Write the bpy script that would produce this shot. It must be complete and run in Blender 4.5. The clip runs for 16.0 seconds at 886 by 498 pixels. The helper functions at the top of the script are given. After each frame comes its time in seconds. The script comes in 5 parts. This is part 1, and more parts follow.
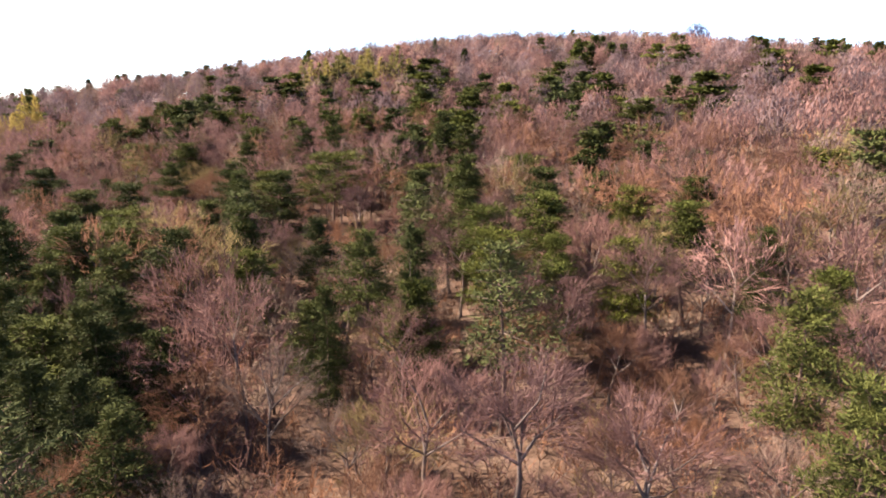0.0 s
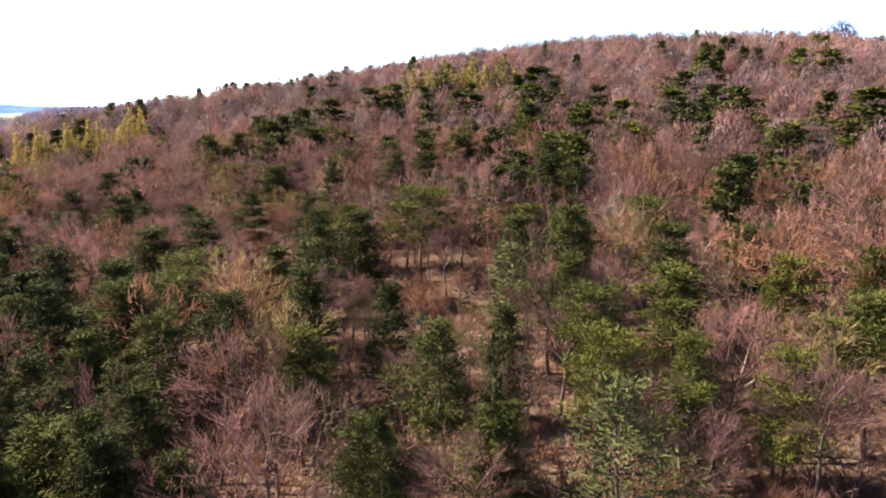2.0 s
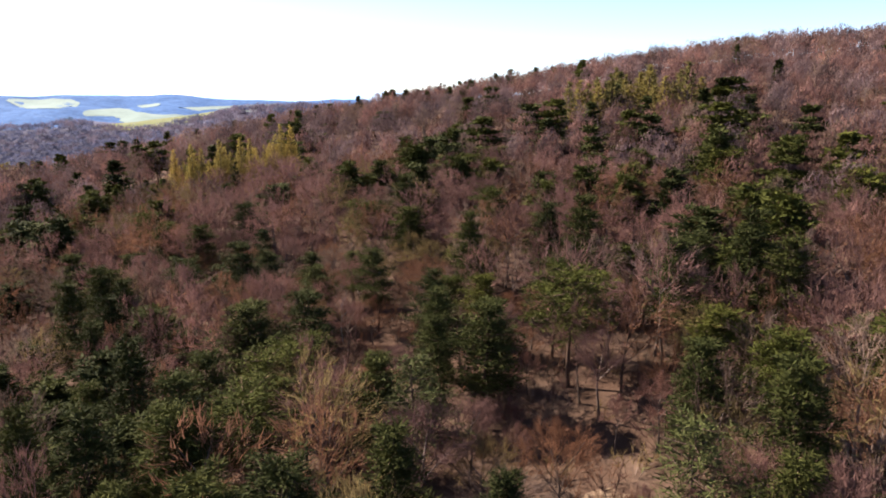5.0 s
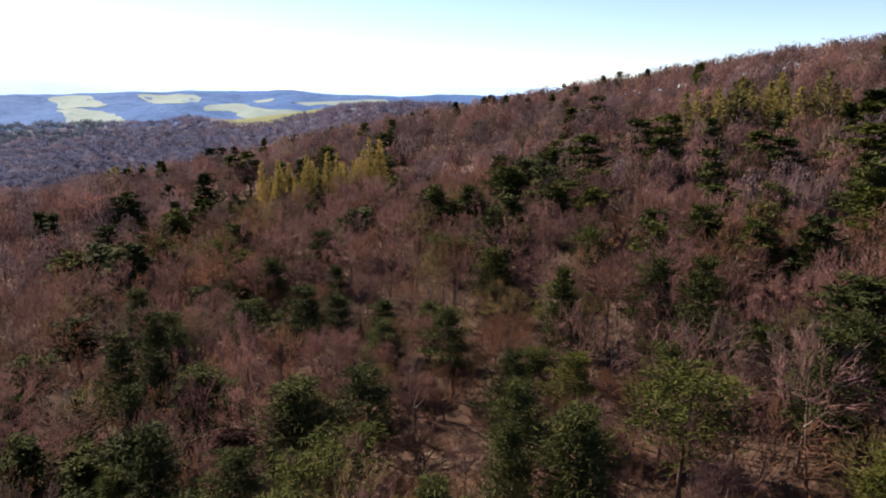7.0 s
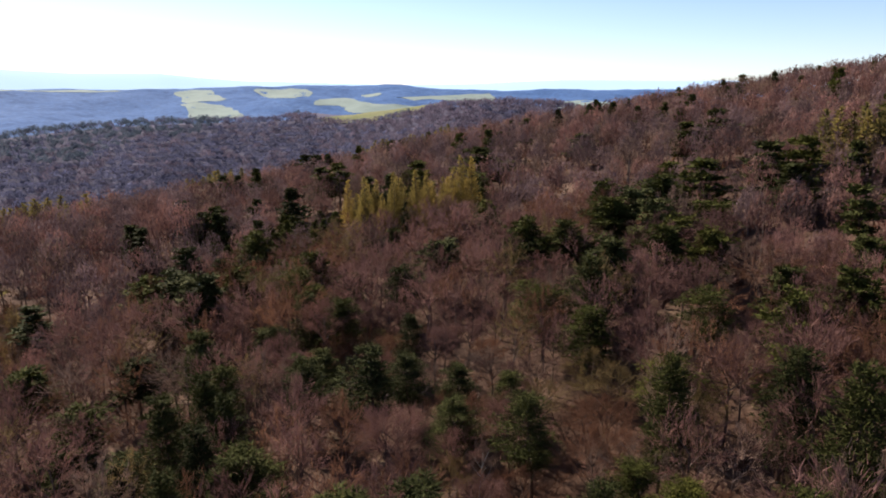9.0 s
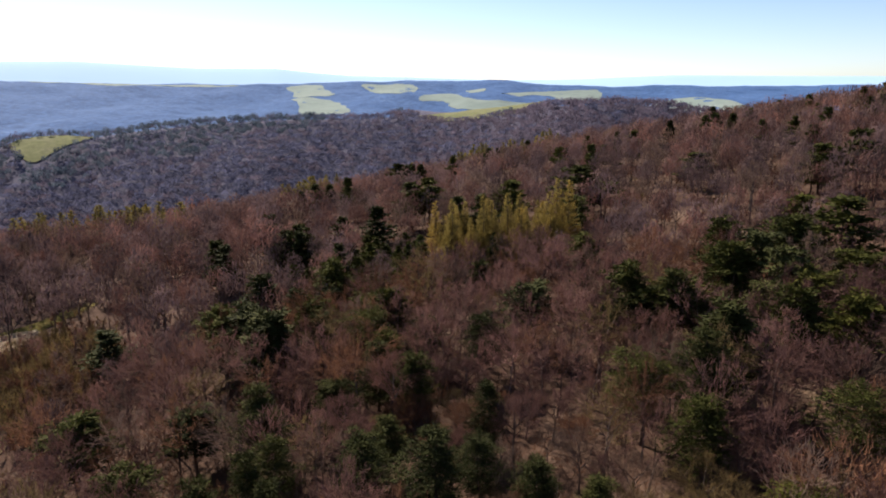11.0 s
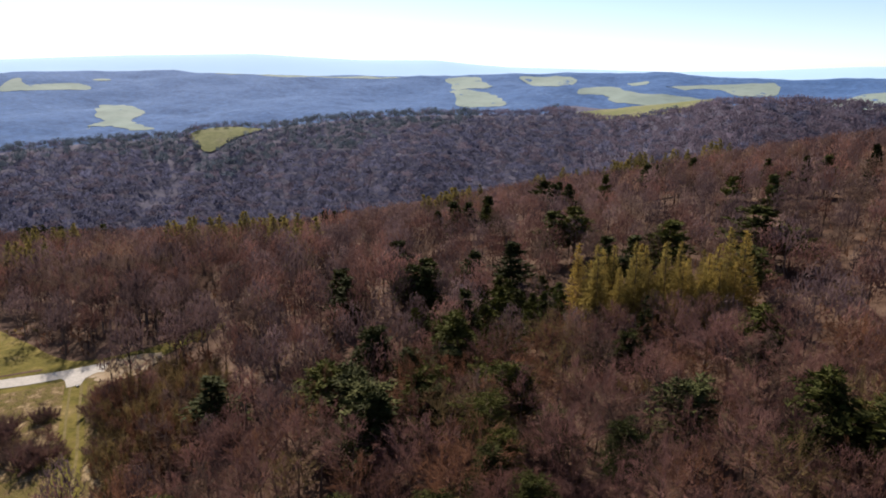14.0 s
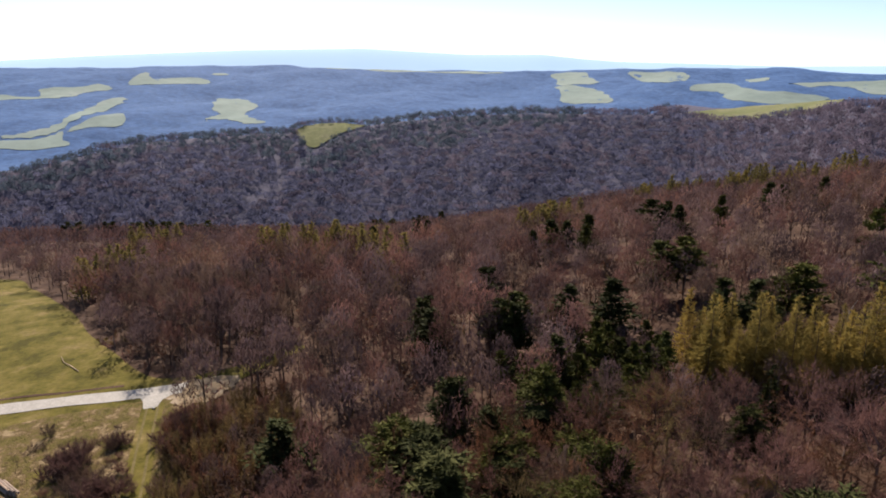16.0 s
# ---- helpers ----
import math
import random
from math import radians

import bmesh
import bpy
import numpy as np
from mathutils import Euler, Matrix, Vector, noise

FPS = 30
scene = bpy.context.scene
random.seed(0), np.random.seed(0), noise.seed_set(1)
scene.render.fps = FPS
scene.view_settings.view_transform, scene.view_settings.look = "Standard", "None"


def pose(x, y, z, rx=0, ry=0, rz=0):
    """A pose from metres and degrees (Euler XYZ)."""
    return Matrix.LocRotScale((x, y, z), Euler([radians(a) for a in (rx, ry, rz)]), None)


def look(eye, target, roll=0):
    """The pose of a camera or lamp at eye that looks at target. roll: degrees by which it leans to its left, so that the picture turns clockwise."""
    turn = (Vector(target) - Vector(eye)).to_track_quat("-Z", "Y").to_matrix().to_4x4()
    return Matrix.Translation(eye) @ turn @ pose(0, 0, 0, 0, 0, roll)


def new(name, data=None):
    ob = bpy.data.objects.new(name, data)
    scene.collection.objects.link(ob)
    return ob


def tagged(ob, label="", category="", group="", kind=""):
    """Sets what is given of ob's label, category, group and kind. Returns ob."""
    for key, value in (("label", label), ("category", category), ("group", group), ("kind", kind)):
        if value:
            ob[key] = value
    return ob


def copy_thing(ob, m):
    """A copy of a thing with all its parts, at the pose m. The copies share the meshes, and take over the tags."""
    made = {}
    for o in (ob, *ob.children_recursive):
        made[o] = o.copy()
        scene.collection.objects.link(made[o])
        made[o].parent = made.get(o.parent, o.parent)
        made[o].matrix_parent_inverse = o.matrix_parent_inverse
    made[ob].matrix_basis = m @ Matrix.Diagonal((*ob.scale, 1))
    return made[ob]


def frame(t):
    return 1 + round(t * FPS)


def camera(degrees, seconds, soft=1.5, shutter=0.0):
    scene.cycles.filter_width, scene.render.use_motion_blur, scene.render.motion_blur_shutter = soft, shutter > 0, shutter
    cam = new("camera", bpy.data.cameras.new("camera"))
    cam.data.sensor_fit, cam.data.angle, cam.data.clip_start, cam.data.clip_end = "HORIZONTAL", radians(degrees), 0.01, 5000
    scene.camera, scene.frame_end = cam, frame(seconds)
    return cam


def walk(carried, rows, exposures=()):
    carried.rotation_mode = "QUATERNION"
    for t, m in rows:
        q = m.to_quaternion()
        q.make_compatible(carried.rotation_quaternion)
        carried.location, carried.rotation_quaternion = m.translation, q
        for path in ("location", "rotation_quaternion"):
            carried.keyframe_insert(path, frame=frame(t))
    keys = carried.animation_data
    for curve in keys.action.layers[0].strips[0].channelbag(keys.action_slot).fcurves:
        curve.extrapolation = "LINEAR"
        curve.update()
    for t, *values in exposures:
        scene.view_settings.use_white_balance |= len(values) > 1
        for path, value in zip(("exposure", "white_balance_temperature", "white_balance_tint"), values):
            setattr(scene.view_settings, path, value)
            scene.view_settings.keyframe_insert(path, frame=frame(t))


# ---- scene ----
cam = camera(64.9, 16.0, soft=1.9)
METRES, EYE, TILT, LEAN, TURN = 96.0, 26.0, -11.5, 0.3, 0.0
ROWS = [
    (0.0, 0.0, 0.0, 0.0, 0.0, 0.0, -0.0),
    (0.5, 0.002, 0.029, 0.0144, 1.86, -0.01, -0.38),
    (1.0, 0.0031, 0.058, 0.0284, 4.0, -0.06, -0.82),
    (1.5, 0.0037, 0.0864, 0.0428, 6.31, -0.16, -1.27),
    (2.0, 0.0034, 0.1149, 0.0571, 8.61, -0.27, -1.75),
    (2.5, 0.0019, 0.1433, 0.0716, 10.96, -0.43, -2.24),
    (3.0, -0.0005, 0.1716, 0.0861, 13.27, -0.62, -2.69),
    (3.5, -0.004, 0.1998, 0.1008, 15.54, -0.84, -3.11),
    (4.0, -0.0086, 0.2274, 0.1157, 17.73, -1.09, -3.51),
    (6.5, -0.0452, 0.3629, 0.1921, 28.29, -2.53, -5.36),
    (7.0, -0.0557, 0.3893, 0.2068, 30.38, -2.84, -5.71),
    (7.5, -0.067, 0.4149, 0.2219, 32.48, -3.17, -6.03),
    (8.0, -0.079, 0.4401, 0.2368, 34.58, -3.52, -6.4),
    (8.5, -0.0917, 0.464, 0.2517, 36.69, -3.9, -6.74),
    (9.0, -0.1049, 0.4877, 0.2666, 38.81, -4.3, -7.05),
    (11.5, -0.1872, 0.5969, 0.3361, 49.31, -6.3, -8.7),
    (12.0, -0.2064, 0.6167, 0.3494, 51.42, -6.77, -8.98),
    (12.5, -0.2267, 0.6359, 0.362, 53.53, -7.21, -9.25),
    (13.0, -0.2475, 0.6542, 0.3746, 55.66, -7.68, -9.48),
    (13.5, -0.2693, 0.6713, 0.3867, 57.77, -8.15, -9.74),
    (14.0, -0.2916, 0.6879, 0.3984, 59.91, -8.62, -9.96),
    (14.5, -0.3147, 0.7033, 0.4107, 62.04, -9.12, -10.17),
    (15.0, -0.3388, 0.7182, 0.4223, 64.17, -9.61, -10.37),
    (15.5, -0.3628, 0.7317, 0.4341, 66.26, -10.1, -10.56),
    (16.0, -0.3879, 0.7446, 0.4456, 68.37, -10.6, -10.73),
]
EXPOSURES = [(0.0, 2.83, 6600, 16), (3.5, 2.34, 6500, 16), (7.0, 1.48, 6420, 18), (9.0, 1.2, 6400, 18), (12.0, 1.02, 6450, 16), (16.0, 0.98, 6450, 16)]
walk(cam, [(t, pose(0, 0, EYE, TILT, LEAN, TURN) @ pose(METRES * x, METRES * y, METRES * z, 90 + pitch, roll, yaw)) for t, x, y, z, yaw, pitch, roll in ROWS], EXPOSURES)

# ---- light ----
SUN_YAW, SUN_UP = 82.0, 39.0     # degrees from +y towards -x, degrees above the horizon
world = bpy.data.worlds.new("sky")
scene.world = world
world.use_nodes = True
wn = world.node_tree.nodes
sky = wn.new("ShaderNodeTexSky")
sky.sky_type, sky.sun_disc = "NISHITA", False
sky.sun_elevation, sky.sun_rotation = radians(SUN_UP), radians(-SUN_YAW)
sky.altitude, sky.air_density, sky.dust_density, sky.ozone_density = 1200, 0.75, 0.8, 1.6
world.node_tree.links.new(sky.outputs[0], wn["Background"].inputs[0])
wn["Background"].inputs[1].default_value = 0.072
sun_data = bpy.data.lights.new("sun", "SUN")
sun_data.energy, sun_data.angle, sun_data.color = 5.0, radians(0.6), (1.0, 0.91, 0.77)
sun_at = Vector((-math.sin(radians(SUN_YAW)) * math.cos(radians(SUN_UP)), math.cos(radians(SUN_YAW)) * math.cos(radians(SUN_UP)), math.sin(radians(SUN_UP))))
sun = new("sun", sun_data)
sun.matrix_world = look(sun_at * 400, (0, 0, 0))

# ---- materials ----


def material(name, rough=0.85):
    m = bpy.data.materials.new(name)
    m.use_nodes = True
    n, l = m.node_tree.nodes, m.node_tree.links
    b = n["Principled BSDF"]
    b.inputs["Roughness"].default_value = rough
    b.inputs["Specular IOR Level"].default_value = 0.06
    return m, n, l, b


def ramp(n, l, source, stops):
    r = n.new("ShaderNodeValToRGB")
    while len(r.color_ramp.elements) < len(stops):
        r.color_ramp.elements.new(0.5)
    for e, (p, c) in zip(r.color_ramp.elements, stops):
        e.position, e.color = p, (*c, 1)
    l.new(source, r.inputs[0])
    return r.outputs[0]


def noise_of(n, l, scale, detail=4.0, rough=0.6, coords="Object"):
    at = n.new("ShaderNodeTexCoord")
    t = n.new("ShaderNodeTexNoise")
    t.inputs["Scale"].default_value, t.inputs["Detail"].default_value, t.inputs["Roughness"].default_value = scale, detail, rough
    l.new(at.outputs[coords], t.inputs["Vector"])
    return t.outputs[0]


def mixed(n, l, kind, amount, a, b):
    m = n.new("ShaderNodeMix")
    m.data_type, m.blend_type = "RGBA", kind
    for value, socket in ((amount, m.inputs[0]), (a, m.inputs[6]), (b, m.inputs[7])):
        if isinstance(value, (int, float)):
            socket.default_value = value
        elif isinstance(value, tuple):
            socket.default_value = (*value, 1)
        else:
            l.new(value, socket)
    return m.outputs[2]


def plant_material(name, dark, mid, light, rough=0.8, glow_through=0.0, calm=0.0):
    """Bark, twigs or needles: one tint a tree, and another a twig. calm: how far the twigs are alike."""
    m, n, l, b = material(name, rough)
    dark, light = (tuple(p + (q - p) * calm for p, q in zip(end, mid)) for end in (dark, light))
    info, geo = n.new("ShaderNodeObjectInfo"), n.new("ShaderNodeNewGeometry")
    per_piece = ramp(n, l, geo.outputs["Random Per Island"], [(0.0, dark), (0.55, mid), (1.0, light)])
    per_tree = ramp(n, l, info.outputs["Random"], [(0.0, (0.72, 0.74, 0.78)), (0.5, (1.0, 1.0, 1.0)), (1.0, (1.28, 1.2, 1.1))])
    broad = ramp(n, l, noise_of(n, l, 0.06, 3.0), [(0.3, (0.82, 0.84, 0.86)), (0.7, (1.16, 1.12, 1.1))])
    crown = ramp(n, l, noise_of(n, l, 0.2, 2.0), [(0.34, (0.8, 0.8, 0.82)), (0.66, (1.18, 1.17, 1.15))])
    broad = mixed(n, l, "MULTIPLY", 1.0, broad, crown)
    own = n.new("ShaderNodeAttribute")
    own.attribute_name = "tint"
    lift = n.new("ShaderNodeMath")
    lift.operation = "ADD"
    lift.inputs[1].default_value = 1.0
    l.new(own.outputs["Fac"], lift.inputs[0])
    broad = mixed(n, l, "MULTIPLY", 1.0, broad, lift.outputs[0])
    colour = mixed(n, l, "MULTIPLY", 1.0, mixed(n, l, "MULTIPLY", 1.0, per_piece, per_tree), broad)
    l.new(colour, b.inputs["Base Color"])
    if glow_through:
        t = n.new("ShaderNodeBsdfTranslucent")
        l.new(colour, t.inputs[0])
        x = n.new("ShaderNodeMixShader")
        x.inputs[0].default_value = glow_through
        l.new(b.outputs[0], x.inputs[1]), l.new(t.outputs[0], x.inputs[2])
        l.new(x.outputs[0], n["Material Output"].inputs[0])
    return m


TWIG_MAUVE = plant_material("twigs_mauve", (0.107, 0.057, 0.048), (0.13, 0.07, 0.059), (0.158, 0.087, 0.074), 0.8, 0.3, 0.6)
TWIG_BROWN = plant_material("twigs_brown", (0.107, 0.053, 0.031), (0.131, 0.065, 0.038), (0.159, 0.081, 0.048), 0.8, 0.3, 0.6)
TWIG_GREY = plant_material("twigs_grey", (0.092, 0.061, 0.046), (0.113, 0.076, 0.058), (0.139, 0.096, 0.075), 0.8, 0.3, 0.6)
TWIG_BUD = plant_material("twigs_budding", (0.1, 0.071, 0.03), (0.122, 0.088, 0.038), (0.148, 0.108, 0.05), 0.8, 0.3, 0.6)
# twigs of far trees, the blue of distance haze put into their colour
TWIG_HAZED = plant_material("twigs_hazed", (0.074, 0.084, 0.142), (0.079, 0.089, 0.149), (0.085, 0.095, 0.157), 0.85, 0.5)
BARK = plant_material("bark", (0.0598, 0.0435, 0.0354), (0.0928, 0.068, 0.0571), (0.13, 0.103, 0.0896), 0.9)
BARK_PINE = plant_material("bark_pine", (0.0653, 0.0408, 0.0272), (0.103, 0.0653, 0.0462), (0.152, 0.103, 0.0762), 0.9)
BARK_PALE = plant_material("bark_pale", (0.218, 0.202, 0.185), (0.272, 0.256, 0.234), (0.338, 0.326, 0.305), 0.8)
NEEDLE = plant_material("needles", (0.033, 0.037, 0.007), (0.046, 0.05, 0.0095), (0.068, 0.071, 0.016), 0.85, 0.14)
NEEDLE_COOL = plant_material("needles_cool", (0.026, 0.03, 0.008), (0.037, 0.042, 0.0108), (0.056, 0.06, 0.017), 0.85, 0.14)
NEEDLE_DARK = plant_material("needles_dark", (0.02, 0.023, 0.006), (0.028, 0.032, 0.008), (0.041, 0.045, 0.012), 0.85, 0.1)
# conifers across the valley: green shifted to blue to paint haze
NEEDLE_HAZED = plant_material("needles_hazed", (0.05, 0.071, 0.1), (0.056, 0.078, 0.108), (0.063, 0.086, 0.117), 0.85, 0.5)
NEEDLE_PALE = plant_material("needles_pale", (0.036, 0.041, 0.0125), (0.05, 0.055, 0.017), (0.07, 0.074, 0.026), 0.85, 0.04)
# rosier twigs across the valley, also blued as painted haze
TWIG_ROSE_HAZED = plant_material("twigs_rose_hazed", (0.089, 0.079, 0.112), (0.094, 0.084, 0.118), (0.1, 0.09, 0.126), 0.85, 0.5)
# mauve twigs greyed for farther woods, light haze painted into the colour
TWIG_MAUVE_HAZED = plant_material("twigs_mauve_hazed", (0.089, 0.06, 0.059), (0.104, 0.07, 0.069), (0.121, 0.084, 0.082), 0.8, 0.3, 0.6)
LARCH_DULL = plant_material("larch_shoots_dull", (0.165, 0.135, 0.042), (0.188, 0.154, 0.05), (0.215, 0.178, 0.06), 0.8, 0.4)
LARCH = plant_material("larch_shoots", (0.265, 0.2, 0.052), (0.297, 0.225, 0.063), (0.332, 0.258, 0.078), 0.8, 0.45)


def ground_material(name, stops, scale, fine, bump, rough=0.95, detail=8.0, vary=0.8):
    m, n, l, b = material(name, rough)
    a = ramp(n, l, noise_of(n, l, scale, detail, 0.68), stops)
    f = ramp(n, l, noise_of(n, l, fine, 6.0, 0.7), [(0.3, (0.62, 0.62, 0.62)), (0.7, (1.3, 1.3, 1.3))])
    l.new(mixed(n, l, "MULTIPLY", vary, a, f), b.inputs["Base Color"])
    bp = n.new("ShaderNodeBump")
    bp.inputs["Strength"].default_value, bp.inputs["Distance"].default_value = 0.8, bump
    l.new(noise_of(n, l, fine * 1.3, 6.0), bp.inputs["Height"])
    l.new(bp.outputs[0], b.inputs["Normal"])
    return m


LITTER = ground_material("leaf_litter", [(0.34, (0.043, 0.024, 0.016)), (0.5, (0.069, 0.041, 0.028)), (0.64, (0.112, 0.073, 0.051)), (0.78, (0.2, 0.146, 0.107))], 0.12, 2.2, 0.15)
GRASS = ground_material("spring_grass", [(0.36, (0.05, 0.044, 0.0075)), (0.47, (0.088, 0.075, 0.014)), (0.56, (0.12, 0.096, 0.024)), (0.68, (0.165, 0.122, 0.052))], 0.14, 1.1, 0.12)
SCRUB = ground_material("dry_scrub_grass", [(0.36, (0.062, 0.052, 0.011)), (0.46, (0.1, 0.08, 0.024)), (0.54, (0.115, 0.078, 0.036)), (0.62, (0.235, 0.175, 0.098))], 0.42, 1.9, 0.35)
ROAD = ground_material("pale_road", [(0.3, (0.272, 0.256, 0.229)), (0.7, (0.359, 0.338, 0.305))], 0.5, 3.0, 0.02)
GRAVEL = ground_material("sandy_gravel", [(0.3, (0.15, 0.105, 0.06)), (0.5, (0.22, 0.165, 0.105)), (0.7, (0.31, 0.255, 0.185))], 0.4, 2.0, 0.06)
RUT = ground_material("wheel_ruts", [(0.3, (0.098, 0.08, 0.026)), (0.7, (0.14, 0.11, 0.05))], 0.5, 2.0, 0.05)
EARTH = ground_material("bare_earth", [(0.35, (0.07, 0.04, 0.026)), (0.5, (0.13, 0.085, 0.055)), (0.65, (0.2, 0.145, 0.1))], 0.9, 3.0, 0.1)
# ridge floor and far woodland: blue distance haze is mixed into the colours
RIDGE_FLOOR_HAZED = ground_material("ridge_floor_hazed", [(0.3, (0.068, 0.066, 0.095)), (0.7, (0.1, 0.095, 0.128))], 0.05, 0.4, 0.5)
FAR_WOOD_HAZED = ground_material("far_woodland_hazed", [(0.34, (0.027, 0.068, 0.162)), (0.45, (0.047, 0.1, 0.219)), (0.57, (0.054, 0.11, 0.234)), (0.68, (0.073, 0.134, 0.26))], 0.014, 0.07, 1.8, detail=14.0, vary=0.8)
# distant grass, greyed and blued in its colour to paint haze
FAR_FIELD_HAZED = ground_material("far_field", [(0.3, (0.158, 0.205, 0.185)), (0.5, (0.182, 0.23, 0.205)), (0.7, (0.212, 0.25, 0.228))], 0.006, 0.03, 0.5, vary=0.4)
NEAR_FIELD = ground_material("hay_field", [(0.3, (0.1, 0.115, 0.042)), (0.5, (0.132, 0.138, 0.06)), (0.7, (0.165, 0.16, 0.09))], 0.02, 0.2, 0.2)
# pale blue of the mountains is haze painted as base colour
MOUNTAIN_HAZED = ground_material("far_mountain_hazed", [(0.3, (0.315, 0.47, 0.65)), (0.7, (0.325, 0.48, 0.66))], 0.001, 0.002, 0.02, vary=0.05)

# ---- the lie of the land ----
# heights of the near hill every 100 m, from x = -600 and y = -200
HILL = [
    [-70.8, -67.3, -67.8, -73.9, -77.8, -75.3, -64.6, -47.2, -40.5],
    [-61.7, -51.6, -45.5, -53.3, -60.4, -54, -46.8, -39.1, -37.6],
    [-46, -33.6, -19.4, -30.5, -42.2, -27.8, -25.9, -24.4, -24.9],
    [-24.2, -16.5, -11.6, -15.2, -18.1, -8.7, -4.6, -0.8, 1.5],
    [-10.8, -7.1, -3, 2.6, 9, 15.9, 21.5, 20.2, 19.3],
    [-5, -3, -3.6, 0.2, 29.3, 30.8, 39.7, 35.3, 29.2],
    [-1.8, -1, -0.3, 11.4, 30.4, 49.2, 56.5, 43.1, 33.1],
    [1.7, 5.5, 12.6, 28.8, 33.7, 49.5, 57.5, 43, 30.9],
    [6.7, 9.2, 14.1, 22.2, 28, 32.8, 42.2, 37.2, 25.5],
    [9.6, 10.8, 14, 19.5, 26.5, 33.1, 36.6, 31.1, 19.4],
]
HILL_AT = np.array(HILL, float)
HUB = (-35.0, 78.0)      # the far land is laid out round this spot: yaw from +y towards -x, distance
CREST_YAW = [-180, 0, 22, 26, 30, 34, 37, 39, 41, 43, 45, 46.7, 48.5, 51, 54, 60, 66, 70, 73, 75.2, 77, 78.8, 80.2, 81.2, 84, 88, 92, 94.5, 97, 99.2, 101, 110, 180]
CREST_FAR = [700, 700, 640, 640, 640, 640, 642, 645, 660, 697, 727, 734, 742, 755, 764, 786, 798, 795, 793, 792, 791, 791, 790, 789, 783, 772, 757, 748, 741, 735, 730, 720, 700]
CREST_Z = [-20, 0, 11, 15.5, 23.5, 25, 24, 21, 15, 10.5, 6.5, 3.5, 3.5, 8, 6.5, 5.5, 3, -1, -5, -9, -6, -6.5, -9, -15, -15, -16.5, -18, -22, -30, -36.5, -42, -50, -20]
FAR_YAW = [-180, 0, 20, 30, 36, 41, 43, 50, 61, 68, 77, 81, 90, 92, 101, 110, 180]
FAR_Z = [30, 30, 30, 30, 26, 42, 52, 54, 40, 46, 50, 66, 64, 58, 58, 50, 30]
PEAK_YAW = [-180, 0, 20, 30, 37, 43, 49, 55, 58, 61, 67, 75, 84, 94, 101, 110, 180]
PEAK_Z = [60, 60, 70, 82, 62, 62, 78, 92, 110, 136, 138, 176, 164, 130, 96, 80, 60]


def steps(t):
    t = np.clip(t, 0, 1)
    return t * t * (3 - 2 * t)


def hill(x, y):
    """Cubic spline over the coarse heights."""
    u = np.clip((x + 600) / 100, 1, 7.999999)
    v = np.clip((y + 200) / 100, 1, 6.999999)
    i, j = u.astype(int), v.astype(int)
    total = np.zeros_like(u)
    weights = lambda t: ((1 - t) ** 3 / 6, (3 * t ** 3 - 6 * t ** 2 + 4) / 6, (-3 * t ** 3 + 3 * t ** 2 + 3 * t + 1) / 6, t ** 3 / 6)
    wu, wv = weights(u - i), weights(v - j)
    for a in range(4):
        for b in range(4):
            total = total + wu[a] * wv[b] * HILL_AT[i + a - 1, j + b - 1]
    return total


def wobble(x, y, size, seed):
    """Cheap smooth unevenness."""
    a, b = x / size + seed * 1.7, y / size - seed * 2.3
    return (np.sin(a * 1.0 + 0.7 * np.sin(b * 1.3)) + np.sin(b * 1.1 + 0.8 * np.sin(a * 0.9 + 1.1)) + 0.5 * np.sin(2.3 * a + 1.9 * b)) / 2.5


def polar(x, y):
    dx, dy = x - HUB[0], y - HUB[1]
    return np.degrees(np.arctan2(-dx, dy)), np.hypot(dx, dy)


def land(x, y):
    """Height of the ground anywhere."""
    x, y = np.asarray(x, float), np.asarray(y, float)
    yaw, r = polar(x, y)
    near = hill(x, y) + 0.35 * wobble(x, y, 6.0, 1) + 0.5 * wobble(x, y, 17.0, 2)
    cr, cz = np.interp(yaw, CREST_YAW, CREST_FAR), np.interp(yaw, CREST_YAW, CREST_Z)
    spur = 42 * wobble(yaw, r / 400, 3.4, 3)
    front = cz - 0.30 * np.maximum(cr + spur * steps((cr - r) / 150) - r, 0)
    shelf = steps((yaw - 37) / 3) * steps((53 - yaw) / 3)
    back = cz + 4.5 * shelf * steps((r - cr) / 140) - 0.3 * np.maximum(r - cr - 160 * shelf - 12, 0)
    ridge = np.maximum(np.where(r < cr, front, back), -85)
    fz, pz = np.interp(yaw, FAR_YAW, FAR_Z), np.interp(yaw, PEAK_YAW, PEAK_Z)
    rise = -85 + (fz + 85) * np.clip((r - 1250) / 1350, 0, 1) ** 0.85 + 16 * wobble(x, y, 130.0, 4) * steps((r - 1250) / 300) * steps((2750 - r) / 400)
    rise = rise + (3.0 * wobble(x, y, 38.0, 7) + 1.2 * wobble(x, y, 17.0, 10)) * steps((r - 1280) / 200)
    rise = rise - 60 * steps((r - 2650) / 700)
    peak = -20 + (pz + 20) * steps((r - 3300) / 1250) + 1.5 * wobble(x, y, 300.0, 5)
    far = np.where(r < 1150, ridge, np.maximum(np.maximum(ridge, rise), np.where(r > 3300, peak, -90)))
    away = steps((r - 440) / 90)
    return near * (1 - away) + far * away


def height(x, y):
    return float(land(np.array([x]), np.array([y]))[0])


